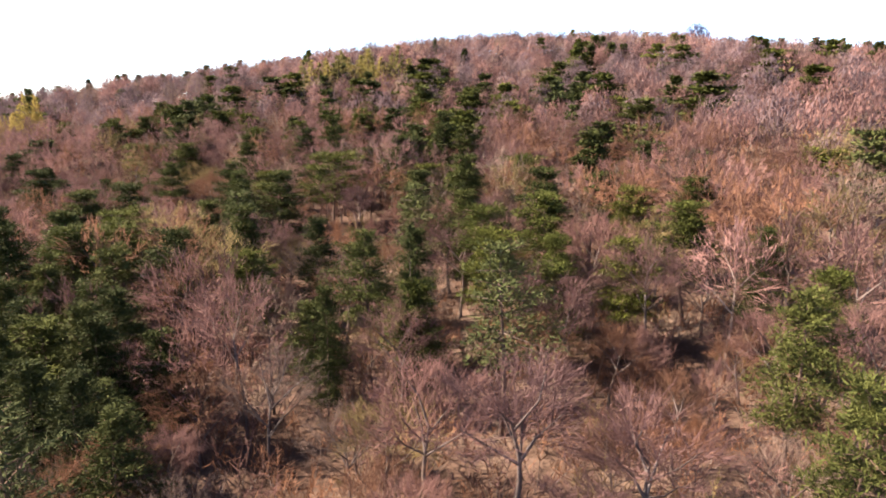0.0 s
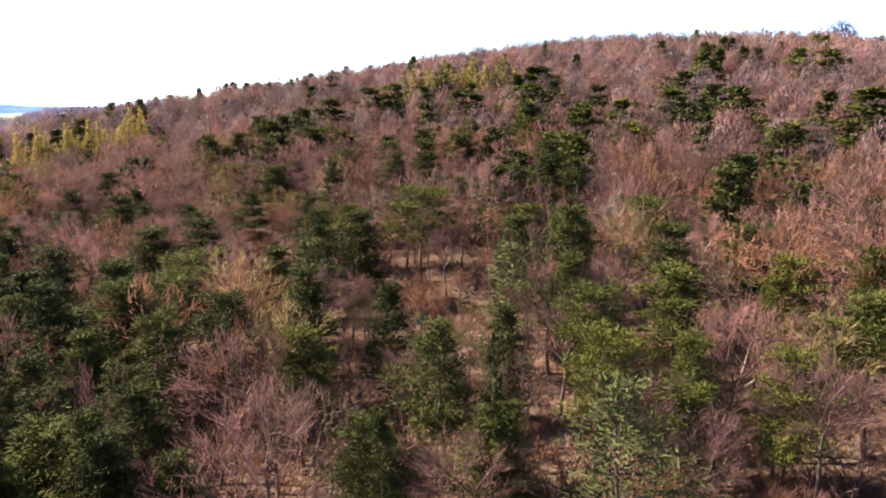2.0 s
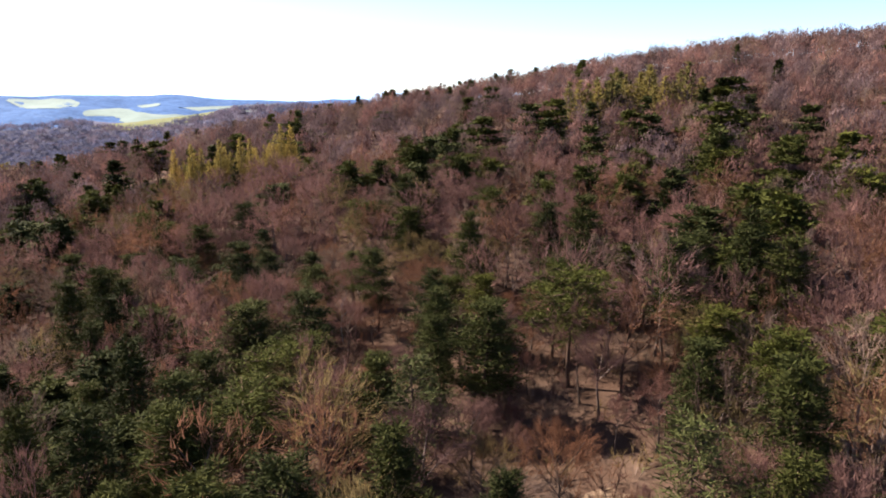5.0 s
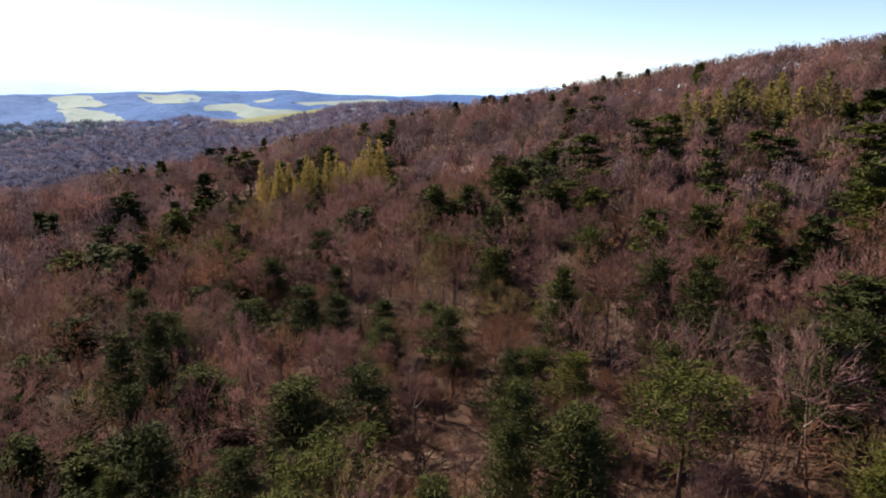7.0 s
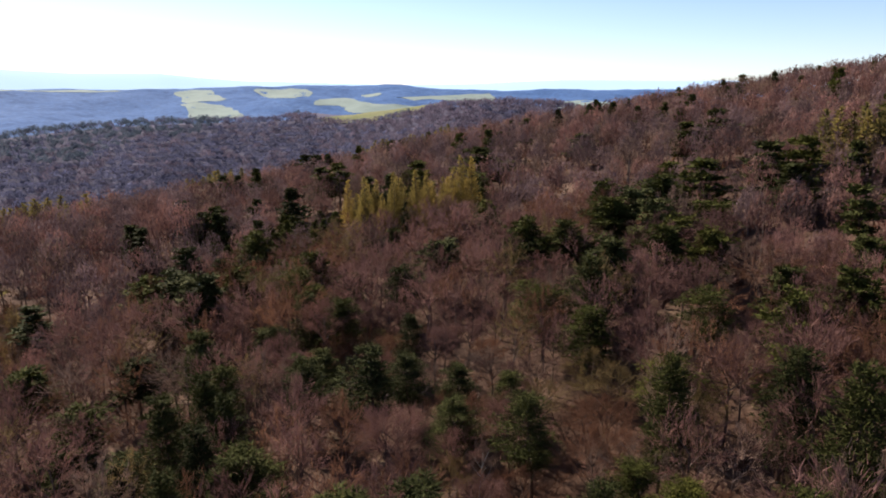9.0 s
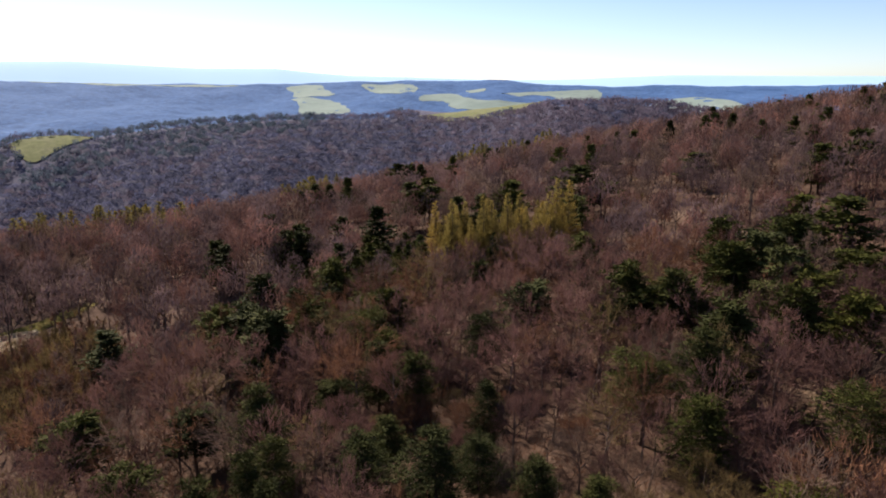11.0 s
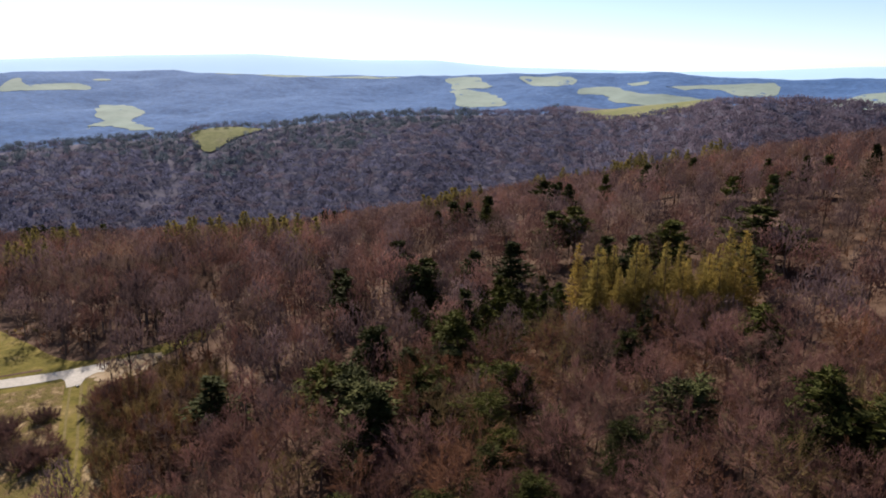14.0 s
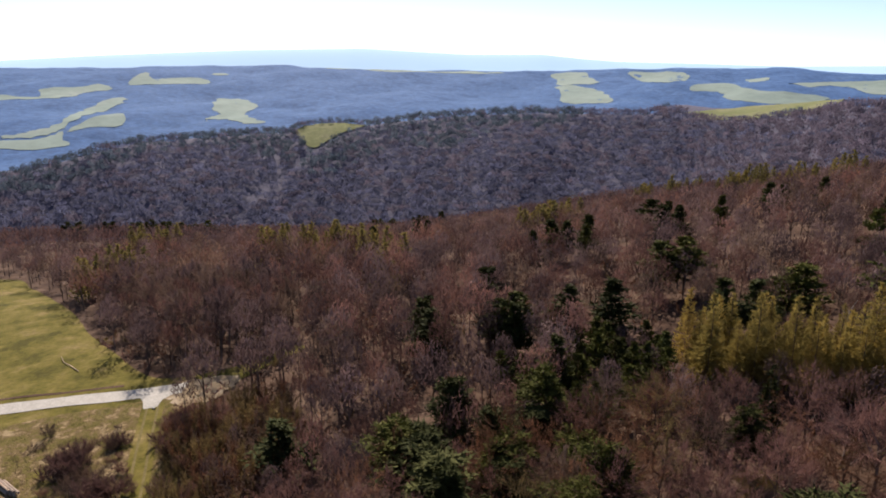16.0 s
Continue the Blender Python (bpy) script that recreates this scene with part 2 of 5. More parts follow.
def mesh_from(name, verts, faces, mats=(), index=None, smooth=False):
    """A mesh of triangles or quads out of arrays."""
    me = bpy.data.meshes.new(name)
    verts, faces = np.asarray(verts, np.float32), np.asarray(faces, np.int32)
    k = faces.shape[1]
    me.vertices.add(len(verts))
    me.vertices.foreach_set("co", verts.ravel())
    me.loops.add(faces.size)
    me.loops.foreach_set("vertex_index", faces.ravel())
    me.polygons.add(len(faces))
    me.polygons.foreach_set("loop_start", np.arange(0, faces.size, k, dtype=np.int32))
    for m in mats:
        me.materials.append(m)
    if index is not None:
        me.polygons.foreach_set("material_index", np.asarray(index, np.int32))
    me.polygons.foreach_set("use_smooth", np.full(len(faces), smooth))
    me.update(calc_edges=True)
    return me


# ground: one sheet to the horizon, its far parts coloured with painted haze
yaws = np.concatenate([np.arange(-45, 112, 0.65), np.arange(112, 315, 4.0)])
radii = np.concatenate([[0.5], np.arange(5, 300, 5.0), np.arange(300, 480, 8.0), np.geomspace(480, 1250, 50), np.geomspace(1275, 2800, 70), np.geomspace(2880, 4850, 30)])
gy, gr = np.meshgrid(np.radians(yaws), radii, indexing="ij")
gx, gyy = HUB[0] - np.sin(gy) * gr, HUB[1] + np.cos(gy) * gr
gz = land(gx, gyy)
na, nr = gx.shape
i0 = (np.arange(na)[:, None] * nr + np.arange(nr - 1)[None, :])
i1 = (((np.arange(na) + 1) % na)[:, None] * nr + np.arange(nr - 1)[None, :])
quads = np.stack([i0, i0 + 1, i1 + 1, i1], -1).reshape(-1, 4)
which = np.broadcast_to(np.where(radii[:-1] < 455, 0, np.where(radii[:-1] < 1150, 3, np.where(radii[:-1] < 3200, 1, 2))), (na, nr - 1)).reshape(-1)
ground = tagged(new("ground", mesh_from("ground", np.stack([gx, gyy, gz], -1).reshape(-1, 3), quads, (LITTER, FAR_WOOD_HAZED, MOUNTAIN_HAZED, RIDGE_FLOOR_HAZED), which, True)),
                "hilly woodland ground under brown leaf litter, rising to distant hills with blue haze in their colour", "ground", kind="structure")


def smooth_outline(points, per=6):
    """A closed outline rounded through its corners."""
    pts = [Vector((*p, 0)) for p in points]
    out = []
    for k in range(len(pts)):
        a, b, c, d = pts[k - 1], pts[k], pts[(k + 1) % len(pts)], pts[(k + 2) % len(pts)]
        for s in range(per):
            t = s / per
            v = 0.5 * (2 * b + (c - a) * t + (2 * a - 5 * b + 4 * c - d) * t * t + (3 * b - a - 3 * c + d) * t ** 3)
            out.append((v.x, v.y))
    return np.array(out)


def inside(x, y, outline):
    x, y = np.asarray(x, float), np.asarray(y, float)
    hit = np.zeros(x.shape, bool)
    n = len(outline)
    for k in range(n):
        (x1, y1), (x2, y2) = outline[k], outline[(k + 1) % n]
        cross = ((y1 > y) != (y2 > y)) & (x < (x2 - x1) * (y - y1) / (y2 - y1 + 1e-12) + x1)
        hit ^= cross
    return hit


def sheet(name, outline, cell, lift, mat, label, category="", kind="structure"):
    """A patch of ground cover with an outline, lying on the land."""
    lo, hi = outline.min(0), outline.max(0)
    bm = bmesh.new()
    nx, ny = max(2, int((hi[0] - lo[0]) / cell) + 1), max(2, int((hi[1] - lo[1]) / cell) + 1)
    ring = [bm.verts.new((*p, 0)) for p in outline]
    bm.faces.new(ring)
    for k in range(1, nx):
        bmesh.ops.bisect_plane(bm, geom=bm.verts[:] + bm.edges[:] + bm.faces[:], plane_co=(lo[0] + (hi[0] - lo[0]) * k / nx, 0, 0), plane_no=(1, 0, 0))
    for k in range(1, ny):
        bmesh.ops.bisect_plane(bm, geom=bm.verts[:] + bm.edges[:] + bm.faces[:], plane_co=(0, lo[1] + (hi[1] - lo[1]) * k / ny, 0), plane_no=(0, 1, 0))
    bmesh.ops.triangulate(bm, faces=bm.faces[:])
    co = np.array([v.co[:2] for v in bm.verts])
    zs = land(co[:, 0], co[:, 1]) + lift
    for v, z in zip(bm.verts, zs):
        v.co.z = z
    bmesh.ops.recalc_face_normals(bm, faces=bm.faces[:])
    if sum(f.normal.z for f in bm.faces) < 0:
        bmesh.ops.reverse_faces(bm, faces=bm.faces[:])
    me = bpy.data.meshes.new(name)
    bm.to_mesh(me)
    bm.free()
    me.materials.append(mat)
    for p in me.polygons:
        p.use_smooth = True
    return tagged(new(name, me), label, category, kind=kind)


def band(points, width, per=8):
    """Outline of a strip along a line of points."""
    line = []
    for k in range(len(points) - 1):
        a, b = Vector(points[k]), Vector(points[k + 1])
        for s in range(per):
            line.append(a.lerp(b, s / per))
    line.append(Vector(points[-1]))
    left, right = [], []
    for k, p in enumerate(line):
        d = (line[min(k + 1, len(line) - 1)] - line[max(k - 1, 0)]).normalized()
        left.append((p.x - d.y * width / 2, p.y + d.x * width / 2))
        right.append((p.x + d.y * width / 2, p.y - d.x * width / 2))
    return np.array(left + right[::-1])


# ---- the clearing with its road ----
MEADOW = smooth_outline([(-290, 22), (-262, 37), (-221, 52), (-197, 58.5), (-178, 65.5), (-165.5, 70.5), (-161, 75), (-159, 80), (-159, 87), (-163, 96), (-159, 98), (-153, 88), (-147, 77), (-137, 75), (-122, 75), (-108, 70), (-100, 40), (-110, -40), (-200, -80), (-300, -40)])
SCRUB_LINE = smooth_outline([(-154, 40), (-153, 70), (-148, 77), (-138, 74.5), (-122, 74.5), (-108, 70), (-102, 40), (-110, -20), (-140, -30)])
sheet("meadow", MEADOW, 5.0, 0.07, GRASS, "yellow-green spring meadow in a forest clearing", "meadow")
sheet("scrub_ground", SCRUB_LINE, 4.0, 0.1, SCRUB, "pale dry grass and earth among low scrub", "rough grass")
sheet("road", band([(-182, -60), (-172, 0), (-163, 46), (-159.5, 60), (-156.5, 71), (-154.5, 77)], 4.2), 4.0, 0.16, ROAD, "narrow pale concrete road across the clearing", "road")
sheet("road_apron", np.array([(-158, 69), (-155.6, 69.6), (-152.6, 70.4), (-149.4, 70.5), (-149.3, 72.6), (-151.6, 73.4), (-153.2, 75.6), (-156, 77)], float), 2.0, 0.165, ROAD, "pale concrete stub of a road junction", "road")
GRAVEL_LINE = smooth_outline([(-157, 73.5), (-152.5, 74), (-149, 75.5), (-146.5, 79), (-148, 83), (-151.5, 85.5), (-154.5, 85.5), (-156.5, 81), (-157.5, 77)], 5)
rag = np.arange(len(GRAVEL_LINE))
GRAVEL_LINE = GRAVEL_LINE + 0.35 * np.stack([np.sin(rag * 2.1) + np.sin(rag * 5.3), np.cos(rag * 1.7) + np.sin(rag * 4.1)], -1)
sheet("gravel_patch", GRAVEL_LINE, 2.0, 0.14, GRAVEL, "patch of bare sandy gravel at the end of the road", "gravel")
for off in (-0.85, 0.85):
    sheet("wheel_rut", band([(-150.5, 72 + off), (-139, 71 + off), (-124, 70 + off), (-104, 68 + off)], 0.4), 3.0, 0.145, RUT, "worn pale wheel rut of a grassy track", "track")
sheet("ditch", band([(-172, 20), (-168.2, 44), (-164.6, 57), (-162.2, 67)], 0.9), 3.0, 0.11, LITTER, "shallow brown ditch beside the road", "ditch")
sheet("grass_track", band([(-150.5, 72), (-139, 71), (-124, 70), (-104, 68)], 3.4), 3.0, 0.13, GRASS, "green grassy strip of a farm track", "track")


EARTH_SPOTS = [(-50, 92.3, 2.6), (-37, 129.5, 2.6), (-85, 91.5, 2.2), (-32, 85.5, 1.8), (-59, 94, 1.6), (-7.7, 71.3, 1.4), (1, 42, 1.6)]
for x, y, s in EARTH_SPOTS:
    o = np.array([(x + s * math.cos(t) * (1 + 0.3 * math.sin(3 * t + x) + 0.16 * math.sin(7 * t + y)), y + 0.62 * s * math.sin(t) * (1 + 0.25 * math.cos(2 * t + y) + 0.16 * math.cos(8 * t))) for t in (math.tau * k / 40 for k in range(40))])
    sheet("bare_earth", o, 1.0, 0.06, EARTH, "patch of bare tan earth on the forest floor", "bare earth")


def spot(yaw, r):
    return (HUB[0] - math.sin(radians(yaw)) * r, HUB[1] + math.cos(radians(yaw)) * r)


def far_field(points, mat=None, label="green field among distant woods, paled by painted haze", lift=0.8):
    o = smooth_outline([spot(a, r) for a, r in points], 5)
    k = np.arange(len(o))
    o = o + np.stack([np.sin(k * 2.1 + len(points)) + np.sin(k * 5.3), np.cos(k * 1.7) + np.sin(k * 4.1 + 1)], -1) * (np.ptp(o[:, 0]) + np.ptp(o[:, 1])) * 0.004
    sheet("field", o, max(30.0, (np.ptp(o[:, 0]) + np.ptp(o[:, 1])) / 16), lift, mat or FAR_FIELD_HAZED, label, "field")


# fields behind the wooded ridge and on the distant hills (yaw, distance)
RIDGE_FIELD = [(79.2, 733), (80.2, 758), (80.4, 788), (78, 802), (75, 802), (75.5, 786), (77.3, 762)]
PLATEAU_FIELD = [(41, 704), (43, 724), (46, 742), (49, 767), (49.8, 800), (46, 890), (40, 890), (39.5, 770)]
far_field(RIDGE_FIELD, NEAR_FIELD, "sunlit yellow-green hay field on a ridge", 1.0)
far_field(PLATEAU_FIELD, NEAR_FIELD, "sunlit yellow-green hay field on a ridge", 1.0)
FIELDS_OF_THE_VALLEY = [
    [(100.6, 1970), (98.3, 1910), (98.1, 2010), (95.7, 2040), (94.6, 2080), (93.9, 2065), (93.7, 2000), (95.4, 1965), (97.2, 1835), (99.6, 1885), (101.9, 1920)],
    [(101.0, 1395), (99.6, 1415), (98.4, 1440), (97.1, 1485), (96.1, 1645), (95.2, 1730), (93.6, 1845), (92.8, 1860), (93.0, 1790), (94.1, 1690), (95.6, 1540), (97.1, 1440), (98.2, 1400), (100.0, 1385)],
    [(102.0, 1375), (99.0, 1375), (97.9, 1395), (97.1, 1420), (97.2, 1370), (96.8, 1335), (99.1, 1315), (101.1, 1330), (102.1, 1340)],
    [(96.8, 1420), (95.3, 1495), (93.7, 1540), (93.0, 1530), (93.0, 1475), (93.6, 1440), (95.1, 1445), (96.3, 1420)],
]
FIELDS_UNDER_THE_WOODS = [
    [(92.5, 2095), (91.9, 2205), (91.1, 2260), (90.8, 2175), (89.6, 2210), (87.8, 2220), (86.9, 2160), (87.0, 2090), (89.3, 2090), (91.2, 2085)],
    [(86.6, 2315), (85.6, 2355), (85.4, 2305), (86.2, 2260)],
    [(86.5, 1870), (85.5, 1900), (84.5, 1835), (83.4, 1715), (84.3, 1605), (83.9, 1525), (82.9, 1480), (84.2, 1460), (85.8, 1520), (86.9, 1535), (87.4, 1510), (87.0, 1560), (86.2, 1595), (86.7, 1660)],
    [(78.0, 2500), (74.0, 2540), (70.0, 2520), (66.0, 2500), (63.8, 2530), (66.0, 2580), (71.0, 2595), (76.0, 2590)],
    [(60.2, 2500), (57.8, 2550), (57.2, 2325), (56.5, 2170), (57.6, 2140), (59.5, 2180), (59.8, 2365)],
]
FIELDS_OF_THE_PLATEAU = [
    [(59.8, 2155), (57.8, 2090), (56.5, 2005), (55.7, 1865), (55.5, 1765), (57.3, 1790), (59.3, 1820), (59.4, 1980)],
    [(54.4, 2455), (52.7, 2505), (50.7, 2505), (49.8, 2390), (50.8, 2035), (52.7, 2065), (53.7, 2330)],
    [(49.8, 1910), (48.7, 2065), (47.0, 2060), (45.4, 1935), (43.2, 1895), (40.4, 1905), (41.3, 1800), (43.5, 1765), (46.1, 1780), (47.1, 1820), (47.5, 1890), (48.6, 1920)],
    [(43.1, 2075), (41.1, 2275), (37.1, 2365), (35.4, 2410), (35.3, 2175), (37.0, 2045), (38.2, 2040), (38.9, 2165), (40.3, 2225), (42.1, 2070)],
    [(45.9, 2370), (44.4, 2335), (44.6, 2260), (45.5, 2290)],
]
FIELDS_OF_THE_PASS = [
    [(33.0, 1850), (30.0, 1780), (26.0, 1800), (24.0, 1900), (27.0, 2150), (31.0, 2120)],
]
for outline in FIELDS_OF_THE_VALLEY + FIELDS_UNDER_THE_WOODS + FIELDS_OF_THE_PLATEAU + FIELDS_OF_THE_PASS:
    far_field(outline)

# ---- trees: shapes ----


class Shape:
    """Collects triangles of a plant: tubes and blades, each with a part index."""

    def __init__(self, seed):
        self.r = random.Random(seed)
        self.v, self.f = [], []

    def tube(self, points, radii, sides=5):
        first = len(self.v)
        for p, rad in zip(points, radii):
            for k in range(sides):
                a = 2 * math.pi * k / sides
                self.v.append((p[0] + rad * math.cos(a), p[1] + rad * math.sin(a), p[2]))
        for s in range(len(points) - 1):
            for k in range(sides):
                a, b = first + s * sides + k, first + s * sides + (k + 1) % sides
                self.f += [(a, b, b + sides), (a, b + sides, a + sides)]

    def stick(self, a, b, w0, w1):
        """A thin three-sided branch."""
        d = (b - a).normalized()
        u = d.orthogonal().normalized()
        w = d.cross(u)
        first = len(self.v)
        for p, rad in ((a, w0), (b, w1)):
            for k in range(3):
                t = 2.0944 * k
                self.v.append(tuple(p + (u * math.cos(t) + w * math.sin(t)) * rad))
        for k in range(3):
            p, q = first + k, first + (k + 1) % 3
            self.f += [(p, q, q + 3), (p, q + 3, p + 3)]

    def blade(self, a, d, length, width, face=None, wild=0.5):
        """One slim pointed blade: a twig or a tuft of needles, turned to face a way."""
        side = d.cross(self.wild(1.0) if face is None else face + self.wild(wild))
        side = side.normalized() * width / 2 if side.length > 1e-6 else Vector((width / 2, 0, 0))
        first = len(self.v)
        self.v += [tuple(a - side), tuple(a + side), tuple(a + d * length)]
        self.f.append((first, first + 1, first + 2))

    def wild(self, amount=1.0):
        return Vector((self.r.gauss(0, amount), self.r.gauss(0, amount), self.r.gauss(0, amount)))

    def arrays(self):
        return np.array(self.v, np.float32), np.array(self.f, np.int32)


def bare_tree(seed, tall=9.0, spread=2.5, limbs=7, shoots=9, twigs=42, twig_w=0.022, fine=True, low=0.36):
    """Leafless broadleaf tree: a forked stem, upswept limbs and a domed brush of twigs: (trunk, crown) shapes."""
    t, c = Shape(seed), Shape(seed + 500)
    r = t.r
    lean = Vector((r.uniform(-0.06, 0.06), r.uniform(-0.06, 0.06), 0))
    at = lambda z: lean * z + Vector((0.12 * math.sin(z * 0.7 + seed), 0.12 * math.cos(z * 0.9 + seed), z))
    n = 5 if fine else 2
    w = tall * 0.0135
    top = tall * 0.62
    zs = [-0.6 + (top + 0.6) * k / n for k in range(n + 1)]
    t.tube([at(z) for z in zs], [w * (1 - 0.7 * k / n) for k in range(n + 1)], 6 if fine else 3)
    middle, half = at(tall * (0.5 + low * 0.5)), tall * (0.5 - low * 0.5)
    for k in range(limbs):
        a = 2.39996 * k + r.uniform(-0.3, 0.3)
        q = (k + 0.5) / limbs
        up = -0.35 + 1.25 * q
        flat = math.sqrt(max(0.05, 1 - up * up))
        size = r.uniform(0.6, 0.78)
        tip = middle + Vector((math.cos(a) * flat * spread * size, math.sin(a) * flat * spread * size, up * half * size))
        base = at(min(max(tip.z - (tip - at(tip.z)).length * r.uniform(0.9, 1.5) - 0.5, tall * 0.16), top))
        knee = base.lerp(tip, 0.5) + c.wild(0.12)
        lw = w * r.uniform(0.4, 0.55)
        if fine:
            t.stick(base, knee, lw, lw * 0.7)
            t.stick(knee, tip, lw * 0.7, lw * 0.4)
        else:
            t.blade(base, (tip - base).normalized(), (tip - base).length, lw * 1.4)
        for m in range(shoots):
            b = a + r.gauss(0, 0.75)
            v = min(max(up + r.gauss(0.1, 0.36), -0.55), 1.0)
            f = math.sqrt(max(0.0, 1 - v * v))
            puff = r.uniform(0.84, 1.06)
            goal = middle + Vector((math.cos(b) * f * spread * puff, math.sin(b) * f * spread * puff, v * half * puff))
            start = knee.lerp(tip, r.random()) if m % 3 else base.lerp(knee, r.uniform(0.5, 1.0))
            way = (goal - start).normalized()
            c.blade(start, way, (goal - start).length, lw * 0.6)
            out = (goal - middle).normalized()
            for _ in range(twigs):
                p = start.lerp(goal, r.uniform(0.25, 1.0)) + c.wild(0.13)
                d = (way * 0.75 + out * 0.25 + Vector((0, 0, 0.35)) + c.wild(0.36)).normalized()
                c.blade(p, d, r.uniform(0.35, 0.85) * (tall / 9) ** 0.5, twig_w * r.uniform(0.7, 1.3))
    return t, c


def round_tree(seed, tall=9.0, spread=2.8, twigs=60, twig_w=0.18, long=1.3, ruffle=0.3, stem=True, lobes_n=6):
    """Leafless tree seen from far: uneven domes of upswept twig sprays on a slim stem."""
    t, c = Shape(seed), Shape(seed + 400)
    r = t.r
    if stem:
        t.tube([Vector((0, 0, -0.6)), Vector((0.1, 0, tall * 0.35)), Vector((0.1, 0, tall * 0.66))], [tall * 0.011, tall * 0.008, tall * 0.003], 3)
    lobes = [(Vector((0, 0, tall * 0.6)), 0.86)]
    for k in range(lobes_n - 1):
        a = math.tau * k / (lobes_n - 1) + r.uniform(-0.5, 0.5)
        lobes.append((Vector((math.cos(a) * spread * 0.5, math.sin(a) * spread * 0.5, tall * r.uniform(0.5, 0.66))), r.uniform(0.4, 0.52)))
    if stem:
        for middle, part_size in lobes[1:]:
            t.blade(Vector((0.1, 0, tall * r.uniform(0.25, 0.45))), (middle - Vector((0.1, 0, tall * 0.35))).normalized(), middle.length * 0.62, tall * 0.011)
    for k in range(twigs):
        middle, part_size = lobes[0 if k % 2 else k // 2 % lobes_n]
        up = r.uniform(-0.35, 1.0)
        a = 2.39996 * k + r.uniform(-0.5, 0.5)
        flat = math.sqrt(max(0.0, 1 - up * up))
        puff = r.uniform(0.72, 1.03) * part_size
        out = Vector((math.cos(a) * flat, math.sin(a) * flat, up))
        p = middle + Vector((out.x * spread * puff, out.y * spread * puff, up * tall * 0.4 * puff))
        d = (Vector((0, 0, 1)) - out * up * 0.8 + out * 0.35 + c.wild(ruffle)).normalized()
        c.blade(p - d * long * 0.5, d, long * r.uniform(0.7, 1.2), twig_w * r.uniform(0.7, 1.3), out + Vector((0, 0, 0.15)), 0.14)
    return t, c


def far_tree(seed, tall=9.5, spread=4.6, sprays=92, size=1.1, conifer=False):
    """Tree of the woods across the valley: an uneven dome of broad twig sprays."""
    t, c = Shape(seed), Shape(seed + 450)
    r = c.r
    lobes = [(Vector((0, 0, tall * 0.42)), spread * 0.85)] + [(Vector((math.cos(a) * spread * 0.5, math.sin(a) * spread * 0.5, tall * r.uniform(0.28, 0.5))), spread * r.uniform(0.4, 0.55)) for a in (r.uniform(0, 1) + 1.57 * k for k in range(4))]
    for k in range(sprays):
        middle, rad = lobes[k % 5]
        out = Vector((r.gauss(0, 1), r.gauss(0, 1), abs(r.gauss(0, 0.9)) - 0.25)).normalized()
        along = (Vector((0, 0, 1)) - out * out.z + out * 0.3 + c.wild(0.3)).normalized()
        p = middle + Vector((out.x, out.y, out.z * (1.3 if conifer else 0.95))) * rad * r.uniform(0.7, 1.05)
        c.blade(p - along * size * 0.5, along, size * r.uniform(0.7, 1.4), size * r.uniform(0.5, 0.8), out * 0.55 + Vector((0, 0, 0.6)), 0.04)
    return t, c


